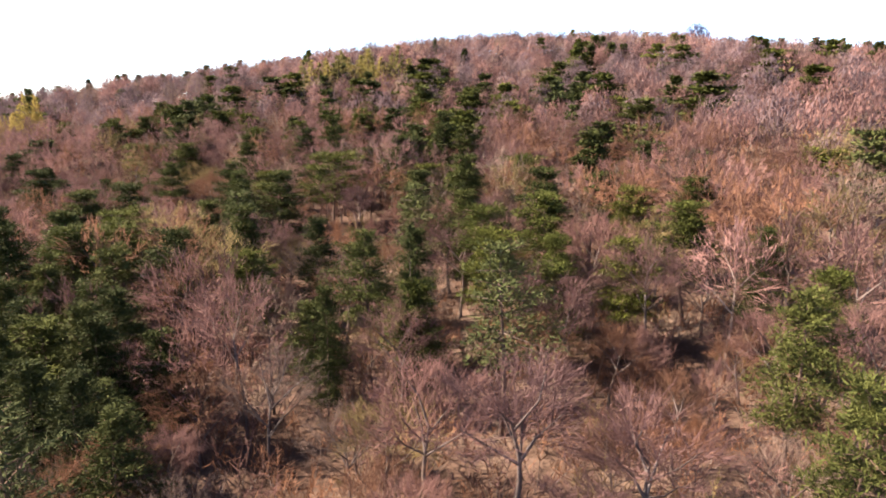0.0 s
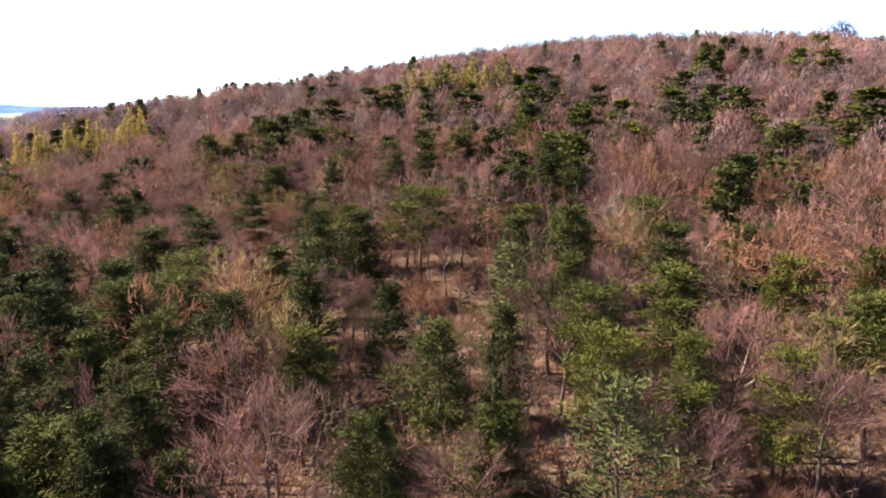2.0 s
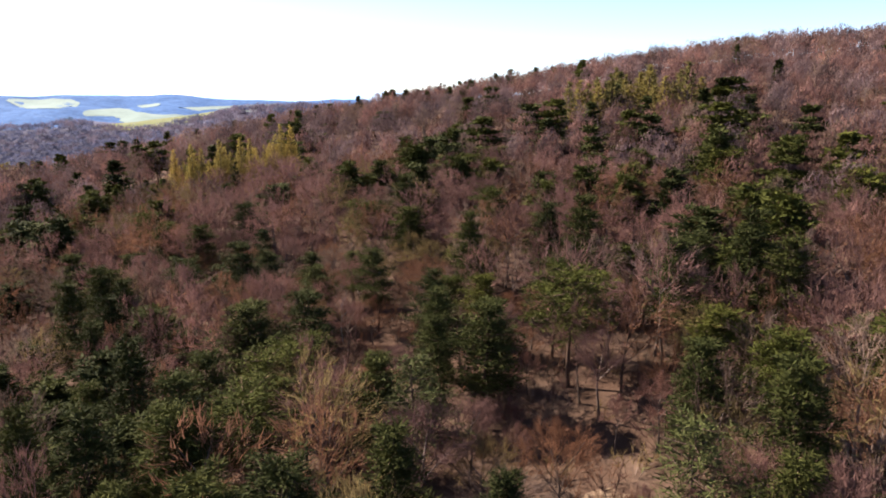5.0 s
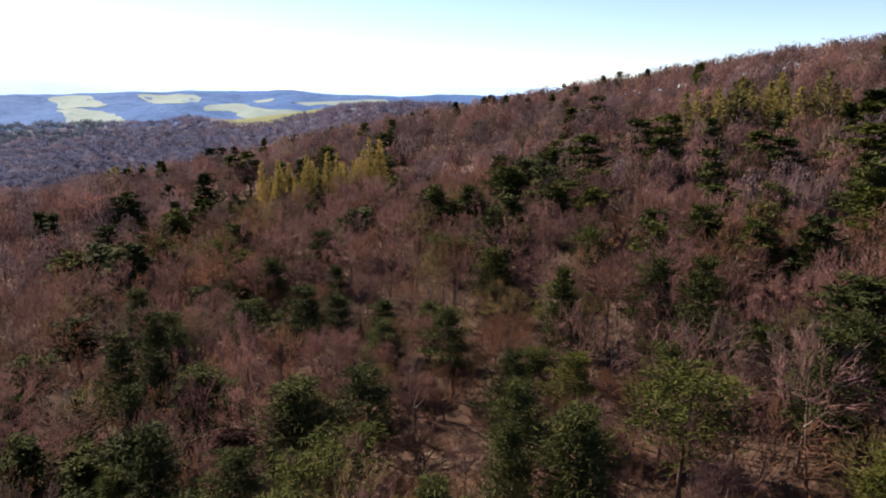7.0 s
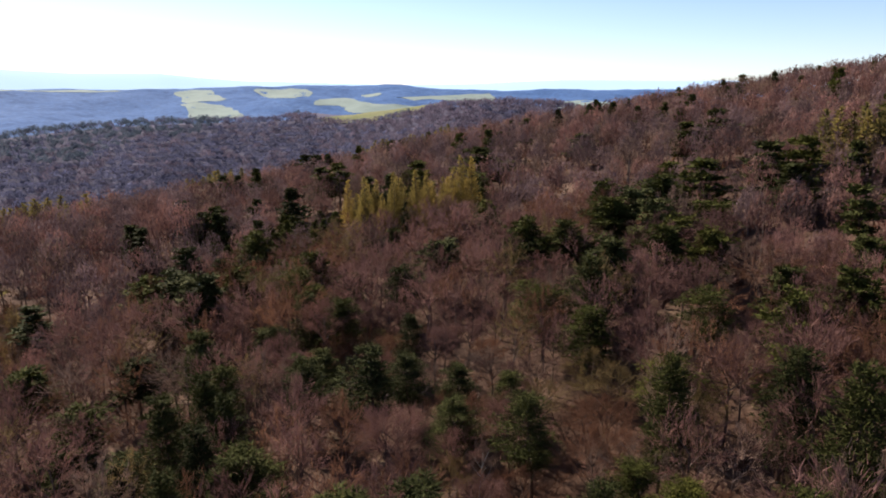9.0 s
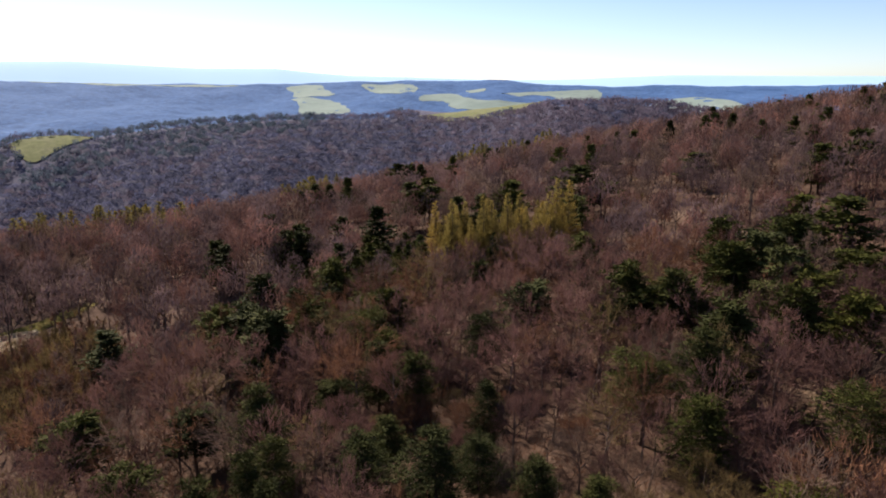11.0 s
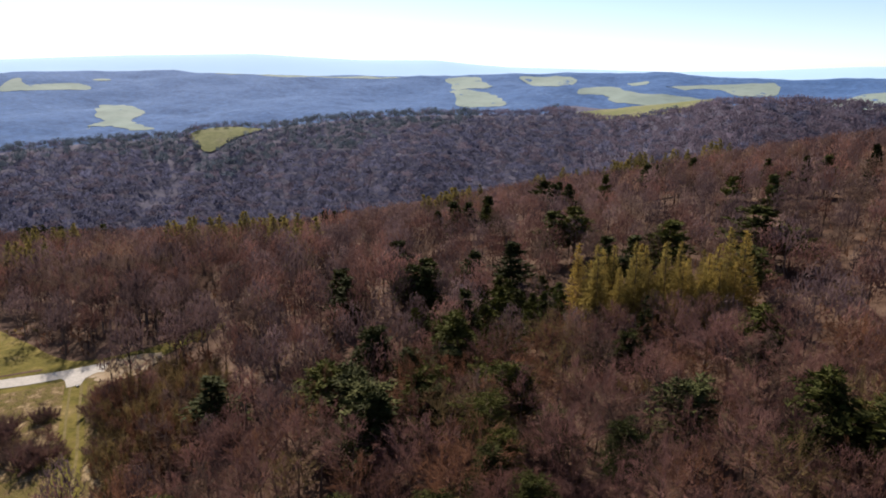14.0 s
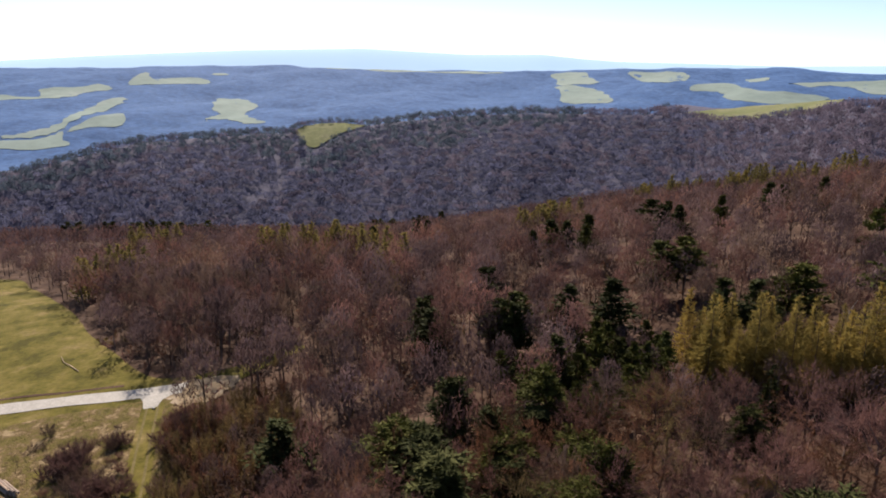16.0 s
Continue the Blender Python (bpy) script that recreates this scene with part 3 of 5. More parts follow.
def pine_tree(seed, tall=10.5, spread=2.5, clear=0.36, tiers=9, arms=7, clumps=5, blades=12, size=0.5, width=0.19, fine=True, cone=0.75):
    """Pine with layered shelves of needle clumps over a bare stem."""
    t, c = Shape(seed), Shape(seed + 700)
    r = t.r
    lean = Vector((r.uniform(-0.035, 0.035), r.uniform(-0.035, 0.035), 0))
    at = lambda z: lean * z + Vector((0.12 * math.sin(z * 0.5 + seed), 0.12 * math.cos(z * 0.6 + seed), z))
    n = 7 if fine else 3
    zs = [-0.6 + (tall * 0.95 + 0.6) * k / n for k in range(n + 1)]
    w = tall * 0.0145
    t.tube([at(z) for z in zs], [w * (1 - 0.88 * k / n) for k in range(n + 1)], 7 if fine else 4)
    if fine:
        for k in range(9):      # dead snags under the crown
            z0, a = tall * r.uniform(0.15, clear + 0.08), r.uniform(0, 6.28)
            t.stick(at(z0), at(z0) + Vector((math.cos(a), math.sin(a), r.uniform(-0.2, 0.3))) * r.uniform(0.5, 1.6), 0.03, 0.01)
    bulge = r.uniform(0.15, 0.32)
    heavy = r.uniform(0, 6.28)
    for k in range(tiers):
        q = min(max((k + r.uniform(-0.4, 0.4)) / (tiers - 1), 0), 1)
        z0 = tall * (clear + (0.95 - clear) * q)
        profile = (0.72 + 0.28 * q / bulge) if q < bulge else (1 - ((q - bulge) / (1 - bulge)) ** 1.25 * cone)
        turn = r.uniform(0, 6.28)
        for b in range(arms):
            if r.random() < 0.2:
                continue
            a = turn + 6.28 * b / arms + r.uniform(-0.35, 0.35)
            reach = spread * profile * r.uniform(0.55, 1.25) * (1 + 0.24 * math.cos(a - heavy))
            rise = reach * (-0.1 + 0.42 * q) + r.uniform(-0.15, 0.2)
            base, out = at(z0), Vector((math.cos(a), math.sin(a), 0))
            cross = Vector((-out.y, out.x, 0))
            end = base + out * reach + Vector((0, 0, rise))
            if fine:
                t.stick(base, end, 0.045, 0.012)
            m = max(2, round(clumps * (0.3 + 0.7 * reach / spread)))
            for s in range(m):
                f = 0.34 + 0.64 * (s + r.uniform(0.1, 0.9)) / m
                lean_out = r.uniform(-1, 1)
                p = base.lerp(end, f) + cross * lean_out * reach * 0.42 * f + Vector((0, 0, r.uniform(-0.12, 0.12)))
                wide = r.uniform(0.55, 0.86) * (0.55 + 0.45 * profile)
                for _ in range(blades):
                    g, h = r.uniform(0, 6.28), math.sqrt(r.random())
                    side = Vector((math.cos(g), math.sin(g), 0))
                    place = p + side * wide * h + Vector((0, 0, wide * 0.55 * (1 - h * h) + r.gauss(0, 0.1)))
                    d = (side * (0.2 + 0.5 * h) + out * 0.3 + Vector((0, 0, 0.5 - 0.3 * h)) + c.wild(0.42)).normalized()
                    c.blade(place - d * size * 0.4, d, size * r.uniform(0.7, 1.3), width * r.uniform(0.7, 1.3), Vector((0, 0, 0.8)) + side * 0.8 * h, 0.5)
        for _ in range(blades * 2):     # shaded needles round the stem
            g, h = r.uniform(0, 6.28), spread * profile * r.uniform(0.1, 0.6)
            c.blade(at(z0 + r.uniform(-0.4, 0.3)) + Vector((math.cos(g) * h, math.sin(g) * h, 0)), (Vector((math.cos(g), math.sin(g), 0.3)) + c.wild(0.4)).normalized(), size * 1.2, width * 1.5)
    for _ in range(blades * 4):     # leader
        g = r.uniform(0, 6.28)
        c.blade(at(tall * r.uniform(0.86, 0.96)) + Vector((math.cos(g), math.sin(g), 0)) * 0.18 * spread * r.random(), (Vector((math.cos(g) * 0.7, math.sin(g) * 0.7, 0.6)) + c.wild(0.3)).normalized(), size * r.uniform(0.7, 1.2), width)
    return t, c


def cone_tree(seed, tall=12.0, spread=1.9, clear=0.08, whorls=22, arms=6, tufts=5, blades=3, size=0.5, width=0.12, droop=-0.12, rise=-0.3, fine=True):
    """Larch or spruce: a slim cone of level or drooping branches."""
    t, c = Shape(seed), Shape(seed + 900)
    r = t.r
    at = lambda z: Vector((0.05 * math.sin(z + seed), 0.05 * math.cos(z + seed), z))
    t.tube([at(z) for z in (-0.6, tall * 0.4, tall * 0.75, tall)], [tall * 0.013, tall * 0.004, tall * 0.005, 0.01], 6 if fine else 3)
    for k in range(whorls):
        q = k / (whorls - 1)
        z0 = tall * (clear + (0.96 - clear) * q)
        turn = r.uniform(0, 6.28)
        for b in range(arms if q < 0.8 else 4):
            a = turn + 6.28 * b / arms + r.uniform(-0.4, 0.4)
            reach = spread * (1.0 - q) * r.uniform(0.86, 1.06) + 0.05
            base, out = at(z0 + r.uniform(-0.2, 0.2)), Vector((math.cos(a), math.sin(a), 0))
            end = base + out * reach + Vector((0, 0, reach * (droop + 0.35 * q)))
            if fine:
                c.stick(base, end, 0.02, 0.008)
            m = max(1, round(tufts * reach / spread))
            for s in range(m):
                p = base.lerp(end, 0.2 + 0.8 * (s + r.uniform(0.1, 0.9)) / m)
                for _ in range(blades):
                    d = (out * r.uniform(0.5, 0.9) + Vector((0, 0, r.uniform(0.1, 0.9) + rise)) + c.wild(0.2)).normalized()
                    c.blade(p, d, size * r.uniform(0.7, 1.3), width * r.uniform(0.7, 1.3), out + Vector((0, 0, 0.5)), 0.4)
        for _ in range(2):
            c.blade(at(tall * 0.94), (Vector((0, 0, 1)) + c.wild(0.15)).normalized(), size, width)
    return t, c


def bush(seed, tall=2.6, spread=1.7, stems=20, twigs=26, twig_w=0.03):
    t, c = Shape(seed), Shape(seed + 300)
    r = t.r
    for k in range(stems):
        a, s = r.uniform(0, 6.28), spread * r.uniform(0.15, 1) ** 0.7
        base = Vector((math.cos(a), math.sin(a), 0)) * spread * 0.25 * r.random()
        end = Vector((math.cos(a) * s, math.sin(a) * s, tall * r.uniform(0.55, 1.0) * (1.1 - 0.4 * s / spread)))
        t.stick(base - Vector((0, 0, 0.25)), end, 0.022, 0.006)
        for _ in range(twigs):
            c.blade(base.lerp(end, r.uniform(0.3, 1)), ((end - base).normalized() * 0.6 + Vector((0, 0, 0.3)) + c.wild(0.5)).normalized(), r.uniform(0.4, 0.95), twig_w * r.uniform(0.7, 1.4))
    return t, c


def thing(name, shapes, mats, label, category, group=""):
    """A plant as an empty with its trunk and crown."""
    root = tagged(new(name), label, category, group)
    for part_name, shape, mat in zip(("trunk", "crown"), shapes, mats):
        v, f = shape.arrays()
        ob = new(part_name, mesh_from(part_name, v, f, (mat,), smooth=part_name == "trunk"))
        ob.parent = root
    return root


def placed(x, y, scale=1.0, wide=1.0, turn=0.0, sink=0.0):
    return pose(x, y, height(x, y) - sink, 0, 0, turn) @ Matrix.Diagonal((scale * wide, scale * wide, scale, 1))


class Planting:
    """Sets the first of each variant and then copies of it."""

    def __init__(self, kinds):
        self.kinds, self.used = kinds, [False] * len(kinds)

    def plant(self, k, m):
        if self.used[k]:
            return copy_thing(self.kinds[k], m)
        self.used[k] = True
        self.kinds[k].matrix_basis = m
        return self.kinds[k]

    def clear(self):
        for ob, used in zip(self.kinds, self.used):
            if not used:
                for o in (*ob.children_recursive, ob):
                    bpy.data.objects.remove(o)


def woodland(name, templates, xs, ys, scales, wides, picks, mats, label, category, tinge=0.25):
    """Very many trees as one mesh. templates: (trunk arrays, crown arrays); mats: per template (trunk, crown) slots."""
    slots, vs, fs, idx, tints, first = [], [], [], [], [], 0
    for pair in mats:
        for m in pair:
            if m not in slots:
                slots.append(m)
    rng = np.random.default_rng(len(xs))
    zs = land(xs, ys)
    for k, shapes in enumerate(templates):
        sel = np.nonzero(picks == k)[0]
        if not len(sel):
            continue
        ang = rng.uniform(0, 6.28, len(sel))
        ca, sa = np.cos(ang)[:, None], np.sin(ang)[:, None]
        tint = np.clip(rng.normal(0, tinge, len(sel)), -0.45, 0.55)
        for (v, f), mat in zip(shapes, mats[k]):
            if not len(f):
                continue
            x = (v[None, :, 0] * ca - v[None, :, 1] * sa) * (scales[sel] * wides[sel])[:, None] + xs[sel][:, None]
            y = (v[None, :, 0] * sa + v[None, :, 1] * ca) * (scales[sel] * wides[sel])[:, None] + ys[sel][:, None]
            z = v[None, :, 2] * scales[sel][:, None] + zs[sel][:, None]
            vs.append(np.stack([x, y, z], -1).reshape(-1, 3))
            fs.append((f[None] + (first + np.arange(len(sel)) * len(v))[:, None, None]).reshape(-1, 3))
            idx.append(np.full(len(sel) * len(f), slots.index(mat)))
            tints.append(np.repeat(tint, len(f)))
            first += len(sel) * len(v)
    me = mesh_from(name, np.concatenate(vs), np.concatenate(fs), slots, np.concatenate(idx))
    me.attributes.new("tint", "FLOAT", "FACE").data.foreach_set("value", np.concatenate(tints).astype(np.float32))
    return tagged(new(name, me), label, category, kind="stuff")


# ---- where trees stand ----
# pines: place, crown width, height
PINES_BELOW_THE_PATH = [
    (-84.3, 110.4, 5.2, 9.5), (-103.1, 110.3, 4.6, 9.5), (-77.5, 90.7, 5.4, 10.2), (-66.8, 86.6, 4.8, 9.8), (-87.2, 132.6, 4.6, 7.5), (-113.5, 125.0, 4.8, 9.5),
]
PINES_BY_THE_PATH = [
    (-24.0, 70.0, 2.7, 10.3), (-17.3, 59.7, 4.8, 11.4), (-8.7, 44.9, 4.8, 7.5), (-37.0, 81.0, 5.1, 10.9), (-34.8, 74.2, 4.2, 9.5), (-20.0, 68.0, 5.2, 10.9),
    (-10.8, 58.4, 4.2, 9.8), (-5.6, 49.3, 4.8, 10.7), (-40.0, 76.0, 5.6, 11.0), (-15.3, 52.3, 4.8, 9.3), (-1.3, 42.8, 4.2, 8.9), (-33.3, 69.5, 4.2, 10.5),
    (-21.6, 56.4, 4.8, 11.5), (-22.3, 76.8, 4.2, 10.6), (3.4, 39.2, 4.8, 11.5), (-30.9, 64.0, 4.8, 10.2), (-38.0, 69.0, 4.1, 10.6), (-2.4, 55.9, 4.2, 9.2),
    (-24.0, 80.7, 4.2, 10.4), (3.0, 48.0, 4.0, 10.6), (-18.8, 78.4, 4.8, 11.2), (-26.0, 85.0, 4.0, 10.6), (-33.8, 62.2, 4.2, 12.6), (-27.0, 55.0, 4.5, 10.7),
]
PINES_LOWER_SLOPE = [
    (-49.3, 78.5, 4.2, 7.5), (-2.5, 62.7, 4.8, 10.5), (-32.2, 59.3, 4.8, 12.0), (3.3, 53.8, 4.8, 10.6), (7.6, 45.3, 4.8, 10.1), (-19.0, 36.0, 4.2, 10.7),
    (-25.0, 48.0, 3.0, 10.3), (-18.0, 32.0, 3.7, 10.5), (-36.2, 93.5, 4.5, 9.2), (-49.2, 69.2, 5.1, 10.4), (-40.0, 62.0, 4.8, 10.8), (1.9, 61.3, 4.8, 10.7),
    (15.0, 23.0, 2.4, 10.2), (8.0, 50.0, 3.7, 10.5), (-53.2, 78.4, 6.1, 10.0), (-44.1, 93.2, 4.2, 7.5), (-18.0, 26.0, 2.8, 10.3), (-26.8, 92.0, 4.2, 8.1),
    (-35.7, 56.2, 4.8, 11.0), (-22.6, 90.1, 4.6, 9.3), (-25.7, 42.5, 4.8, 10.3), (-29.0, 48.0, 4.2, 10.7), (-23.6, 38.0, 4.2, 8.2), (-3.0, 74.0, 2.7, 10.3),
]
PINES_MID_SLOPE = [
    (-45.6, 61.6, 4.8, 7.8), (2.3, 67.2, 4.8, 11.1), (17.0, 32.0, 2.8, 10.3), (-13.5, 85.1, 4.8, 11.6), (-45.9, 95.8, 4.8, 7.8), (-50.0, 64.0, 3.6, 10.5),
    (12.9, 48.3, 4.8, 10.3), (8.6, 57.9, 4.8, 11.0), (-54.0, 68.0, 3.5, 10.5), (-16.0, 90.0, 3.5, 10.5), (-42.8, 100.0, 4.2, 9.8), (-28.0, 99.0, 3.3, 10.4),
    (-54.4, 94.5, 4.4, 10.5), (-48.1, 99.6, 4.2, 10.1), (-59.3, 69.9, 4.8, 9.2), (2.0, 76.0, 5.0, 10.8), (-57.0, 65.0, 4.0, 10.6), (-1.8, 81.3, 4.8, 9.7),
    (10.0, 66.0, 4.3, 10.7), (22.0, 38.0, 3.6, 10.5), (-53.8, 98.8, 4.2, 7.6), (18.5, 52.2, 4.8, 10.8), (-60.8, 91.7, 4.8, 9.7), (-29.1, 105.5, 4.4, 7.5),
]
PINES_HOLLOW = [
    (-15.2, 98.0, 4.8, 12.1), (16.8, 61.1, 4.2, 9.9), (22.8, 48.1, 4.2, 8.8), (-5.2, 91.8, 4.8, 10.9), (-10.5, 96.5, 4.8, 9.6), (-20.7, 104.2, 4.7, 10.0),
    (-68.2, 75.7, 4.8, 8.8), (-40.1, 110.4, 4.8, 10.2), (-0.2, 91.1, 4.8, 11.8), (9.6, 80.7, 4.8, 10.0), (22.0, 61.0, 2.6, 10.2), (-4.4, 95.8, 5.2, 10.4),
    (2.6, 89.5, 4.8, 10.2), (16.4, 72.3, 4.8, 11.6), (-65.2, 97.5, 4.3, 9.5), (-22.6, 110.1, 4.8, 8.8), (-59.6, 105.4, 4.2, 9.0), (-0.1, 94.7, 4.8, 10.5),
    (-43.0, 116.0, 4.9, 10.8), (-48.3, 115.0, 4.5, 9.8), (-4.0, 103.0, 5.7, 11.0), (-31.0, 117.0, 2.9, 10.3), (17.0, 81.0, 5.2, 10.9), (-76.3, 74.7, 4.8, 8.0),
]
PINES_UPPER_SLOPE = [
    (-75.4, 90.1, 4.8, 9.1), (-23.5, 116.8, 4.8, 10.0), (-78.5, 77.4, 4.8, 7.5), (3.1, 100.8, 4.8, 11.8), (-69.8, 104.7, 4.3, 10.2), (27.3, 74.0, 4.8, 12.0),
    (23.9, 79.8, 4.8, 9.7), (-76.4, 98.1, 5.0, 7.5), (-14.0, 118.1, 4.8, 10.0), (-45.3, 123.8, 6.5, 11.1), (-0.0, 109.0, 5.1, 10.9), (-20.0, 122.0, 4.2, 10.7),
    (20.0, 90.0, 5.2, 10.9), (-26.0, 124.0, 2.8, 10.3), (-83.9, 86.0, 5.2, 8.5), (-77.2, 105.5, 4.8, 8.0), (-7.8, 117.4, 4.8, 9.9), (39.0, 63.0, 4.8, 10.8),
    (25.1, 89.2, 4.8, 9.5), (-14.5, 123.7, 4.2, 10.0), (-8.6, 120.4, 4.8, 9.3), (-71.2, 116.0, 4.2, 9.6), (-78.5, 107.9, 4.3, 9.8), (0.0, 116.0, 5.6, 11.0),
]
PINES_SHOULDER = [
    (39.0, 70.0, 4.6, 10.8), (-41.0, 131.0, 4.3, 10.7), (-89.9, 77.1, 5.5, 9.6), (-19.4, 130.2, 4.8, 11.4), (10.4, 113.3, 4.8, 10.4), (-60.3, 129.7, 4.8, 12.6),
    (-37.6, 134.8, 4.9, 9.2), (-55.3, 132.0, 4.8, 12.4), (-80.3, 115.3, 4.5, 8.1), (-20.3, 133.8, 4.8, 10.3), (-71.2, 125.5, 4.8, 8.8), (4.0, 121.0, 4.9, 10.8),
    (-91.4, 99.6, 4.8, 12.0), (-52.8, 135.0, 4.2, 9.5), (-14.4, 132.8, 4.8, 9.8), (-47.0, 136.6, 4.8, 8.3), (-56.8, 134.4, 5.9, 11.5), (-61.5, 132.6, 4.8, 11.3),
    (10.1, 117.9, 4.8, 9.5), (28.0, 101.0, 6.0, 11.1), (-39.6, 138.6, 4.7, 8.0), (-20.5, 137.2, 4.8, 9.5), (46.0, 76.0, 4.3, 10.7), (-94.7, 99.9, 6.5, 11.1),
]
PINES_TERRACE = [
    (-42.5, 140.3, 4.8, 12.0), (-87.3, 115.7, 4.6, 10.0), (21.3, 113.1, 4.8, 10.5), (-3.6, 132.1, 4.8, 13.6), (-46.7, 141.3, 4.8, 10.3), (-94.0, 107.5, 4.8, 9.6),
    (-52.6, 140.8, 4.8, 11.5), (5.0, 129.0, 4.7, 10.8), (-3.9, 135.3, 4.8, 13.1), (-96.8, 108.1, 4.8, 10.0), (-55.4, 142.9, 4.9, 11.5), (-51.7, 144.1, 4.8, 11.0),
    (-101.2, 101.0, 6.5, 10.8), (11.0, 128.0, 6.2, 11.2), (-94.7, 117.1, 4.2, 9.9), (28.0, 115.6, 4.8, 8.2), (-42.1, 149.4, 4.8, 10.4), (-24.0, 149.0, 4.1, 10.6),
    (-106.1, 100.0, 6.5, 10.0), (19.8, 127.3, 4.8, 11.6), (-4.1, 144.3, 4.8, 12.1), (-50.0, 152.0, 5.7, 11.0), (-101.9, 115.9, 6.5, 11.0), (-76.3, 142.8, 4.7, 9.9),
]
PINES_KNOLL = [
    (-60.0, 151.0, 3.8, 10.5), (-109.8, 101.7, 4.8, 9.3), (41.0, 112.0, 5.8, 11.0), (-109.0, 107.4, 4.9, 11.1), (-15.0, 153.0, 5.5, 11.0), (19.1, 134.6, 4.8, 12.6),
    (1.5, 146.5, 4.8, 10.9), (-77.8, 145.5, 4.7, 9.0), (-105.2, 118.5, 4.8, 11.0), (29.1, 127.9, 5.3, 14.0), (-53.0, 157.0, 3.7, 10.5), (-47.0, 158.0, 6.4, 11.2),
    (-19.0, 157.0, 3.8, 10.5), (39.1, 119.9, 4.8, 11.2), (26.0, 133.0, 5.6, 11.0), (-117.8, 88.2, 5.8, 8.6), (21.5, 137.1, 4.8, 10.4), (-4.0, 156.0, 7.5, 11.3),
    (-35.4, 163.1, 5.5, 9.5), (-0.6, 158.2, 5.5, 10.2), (9.0, 155.0, 2.2, 10.2), (27.9, 143.2, 4.8, 12.2), (-35.0, 169.0, 4.9, 10.8), (-40.0, 169.0, 5.9, 11.1),
]
PINES_BRINK = [
    (-56.0, 167.3, 4.8, 8.1), (59.4, 114.4, 4.8, 9.7), (-28.0, 171.0, 4.9, 10.8), (-38.0, 173.7, 4.8, 7.5), (-91.6, 161.6, 4.8, 10.9), (0.0, 171.0, 4.9, 10.8),
    (-19.0, 177.0, 4.4, 10.7), (-8.0, 175.0, 7.5, 11.3), (26.0, 159.0, 6.3, 11.2), (-4.6, 177.2, 5.5, 10.2), (-129.2, 126.8, 4.2, 10.8), (-110.0, 155.5, 4.8, 11.1),
    (-132.0, 125.8, 4.2, 9.9), (-113.8, 153.7, 4.8, 12.1), (-138.2, 115.0, 4.8, 11.4), (-132.6, 128.7, 4.2, 10.3), (-125.2, 141.1, 4.8, 13.0), (-108.1, 161.1, 4.8, 12.0),
    (-5.0, 183.0, 7.5, 11.3), (-27.0, 188.0, 4.8, 10.8), (26.0, 169.0, 6.2, 11.2), (-130.8, 137.1, 4.8, 11.9), (-111.1, 163.0, 4.8, 11.1), (-1.6, 185.2, 5.5, 10.2),
]
PINES_SADDLE = [
    (-95.4, 175.2, 4.8, 9.5), (-143.5, 116.4, 4.8, 10.7), (-100.3, 173.7, 6.5, 10.9), (-63.3, 190.9, 4.8, 9.2), (66.0, 143.0, 7.5, 11.3), (-142.1, 128.5, 4.8, 11.4),
    (-147.1, 119.1, 4.2, 9.7), (-62.9, 194.0, 4.8, 8.9), (69.4, 145.2, 5.5, 10.2), (-58.0, 197.0, 6.7, 11.3), (-150.2, 131.0, 4.8, 12.2), (-28.0, 204.0, 3.3, 10.4),
    (-87.8, 195.1, 4.8, 7.5), (-136.6, 160.0, 4.8, 12.5), (-135.0, 164.1, 4.8, 11.8), (57.0, 171.0, 5.9, 11.1), (35.7, 192.5, 4.8, 11.1), (54.0, 180.0, 6.1, 11.1),
    (6.0, 207.0, 4.5, 10.7), (-112.2, 193.6, 4.8, 11.8), (-70.7, 212.1, 4.8, 8.6), (-119.0, 189.8, 4.8, 11.1), (91.0, 151.0, 7.2, 11.3), (-72.5, 214.5, 4.8, 9.0),
]
PINES_RIDGE = [
    (38.0, 199.0, 7.5, 11.3), (87.0, 160.0, 7.5, 11.3), (46.0, 196.0, 7.5, 11.3), (94.4, 153.2, 5.5, 10.2), (41.4, 201.2, 5.5, 10.2), (90.4, 162.2, 5.5, 10.2),
    (49.4, 198.2, 5.5, 10.2), (-80.7, 226.0, 4.6, 9.0), (-166.4, 162.8, 4.8, 10.2), (-173.4, 153.9, 4.8, 10.6), (91.0, 175.0, 7.5, 11.3), (-121.3, 210.9, 4.8, 7.6),
    (-88.4, 227.4, 4.6, 9.0), (40.0, 216.0, 7.5, 11.3), (-76.2, 231.8, 4.6, 10.2), (94.4, 177.2, 5.5, 10.2), (43.4, 218.2, 5.5, 10.2), (-117.9, 219.0, 6.5, 9.4),
    (-178.6, 160.8, 4.8, 9.5), (-123.2, 219.9, 4.6, 9.5), (85.0, 195.0, 7.5, 11.3), (-179.6, 166.2, 5.5, 10.2), (-164.6, 187.2, 5.5, 10.2), (-177.0, 171.0, 6.9, 11.3),
]
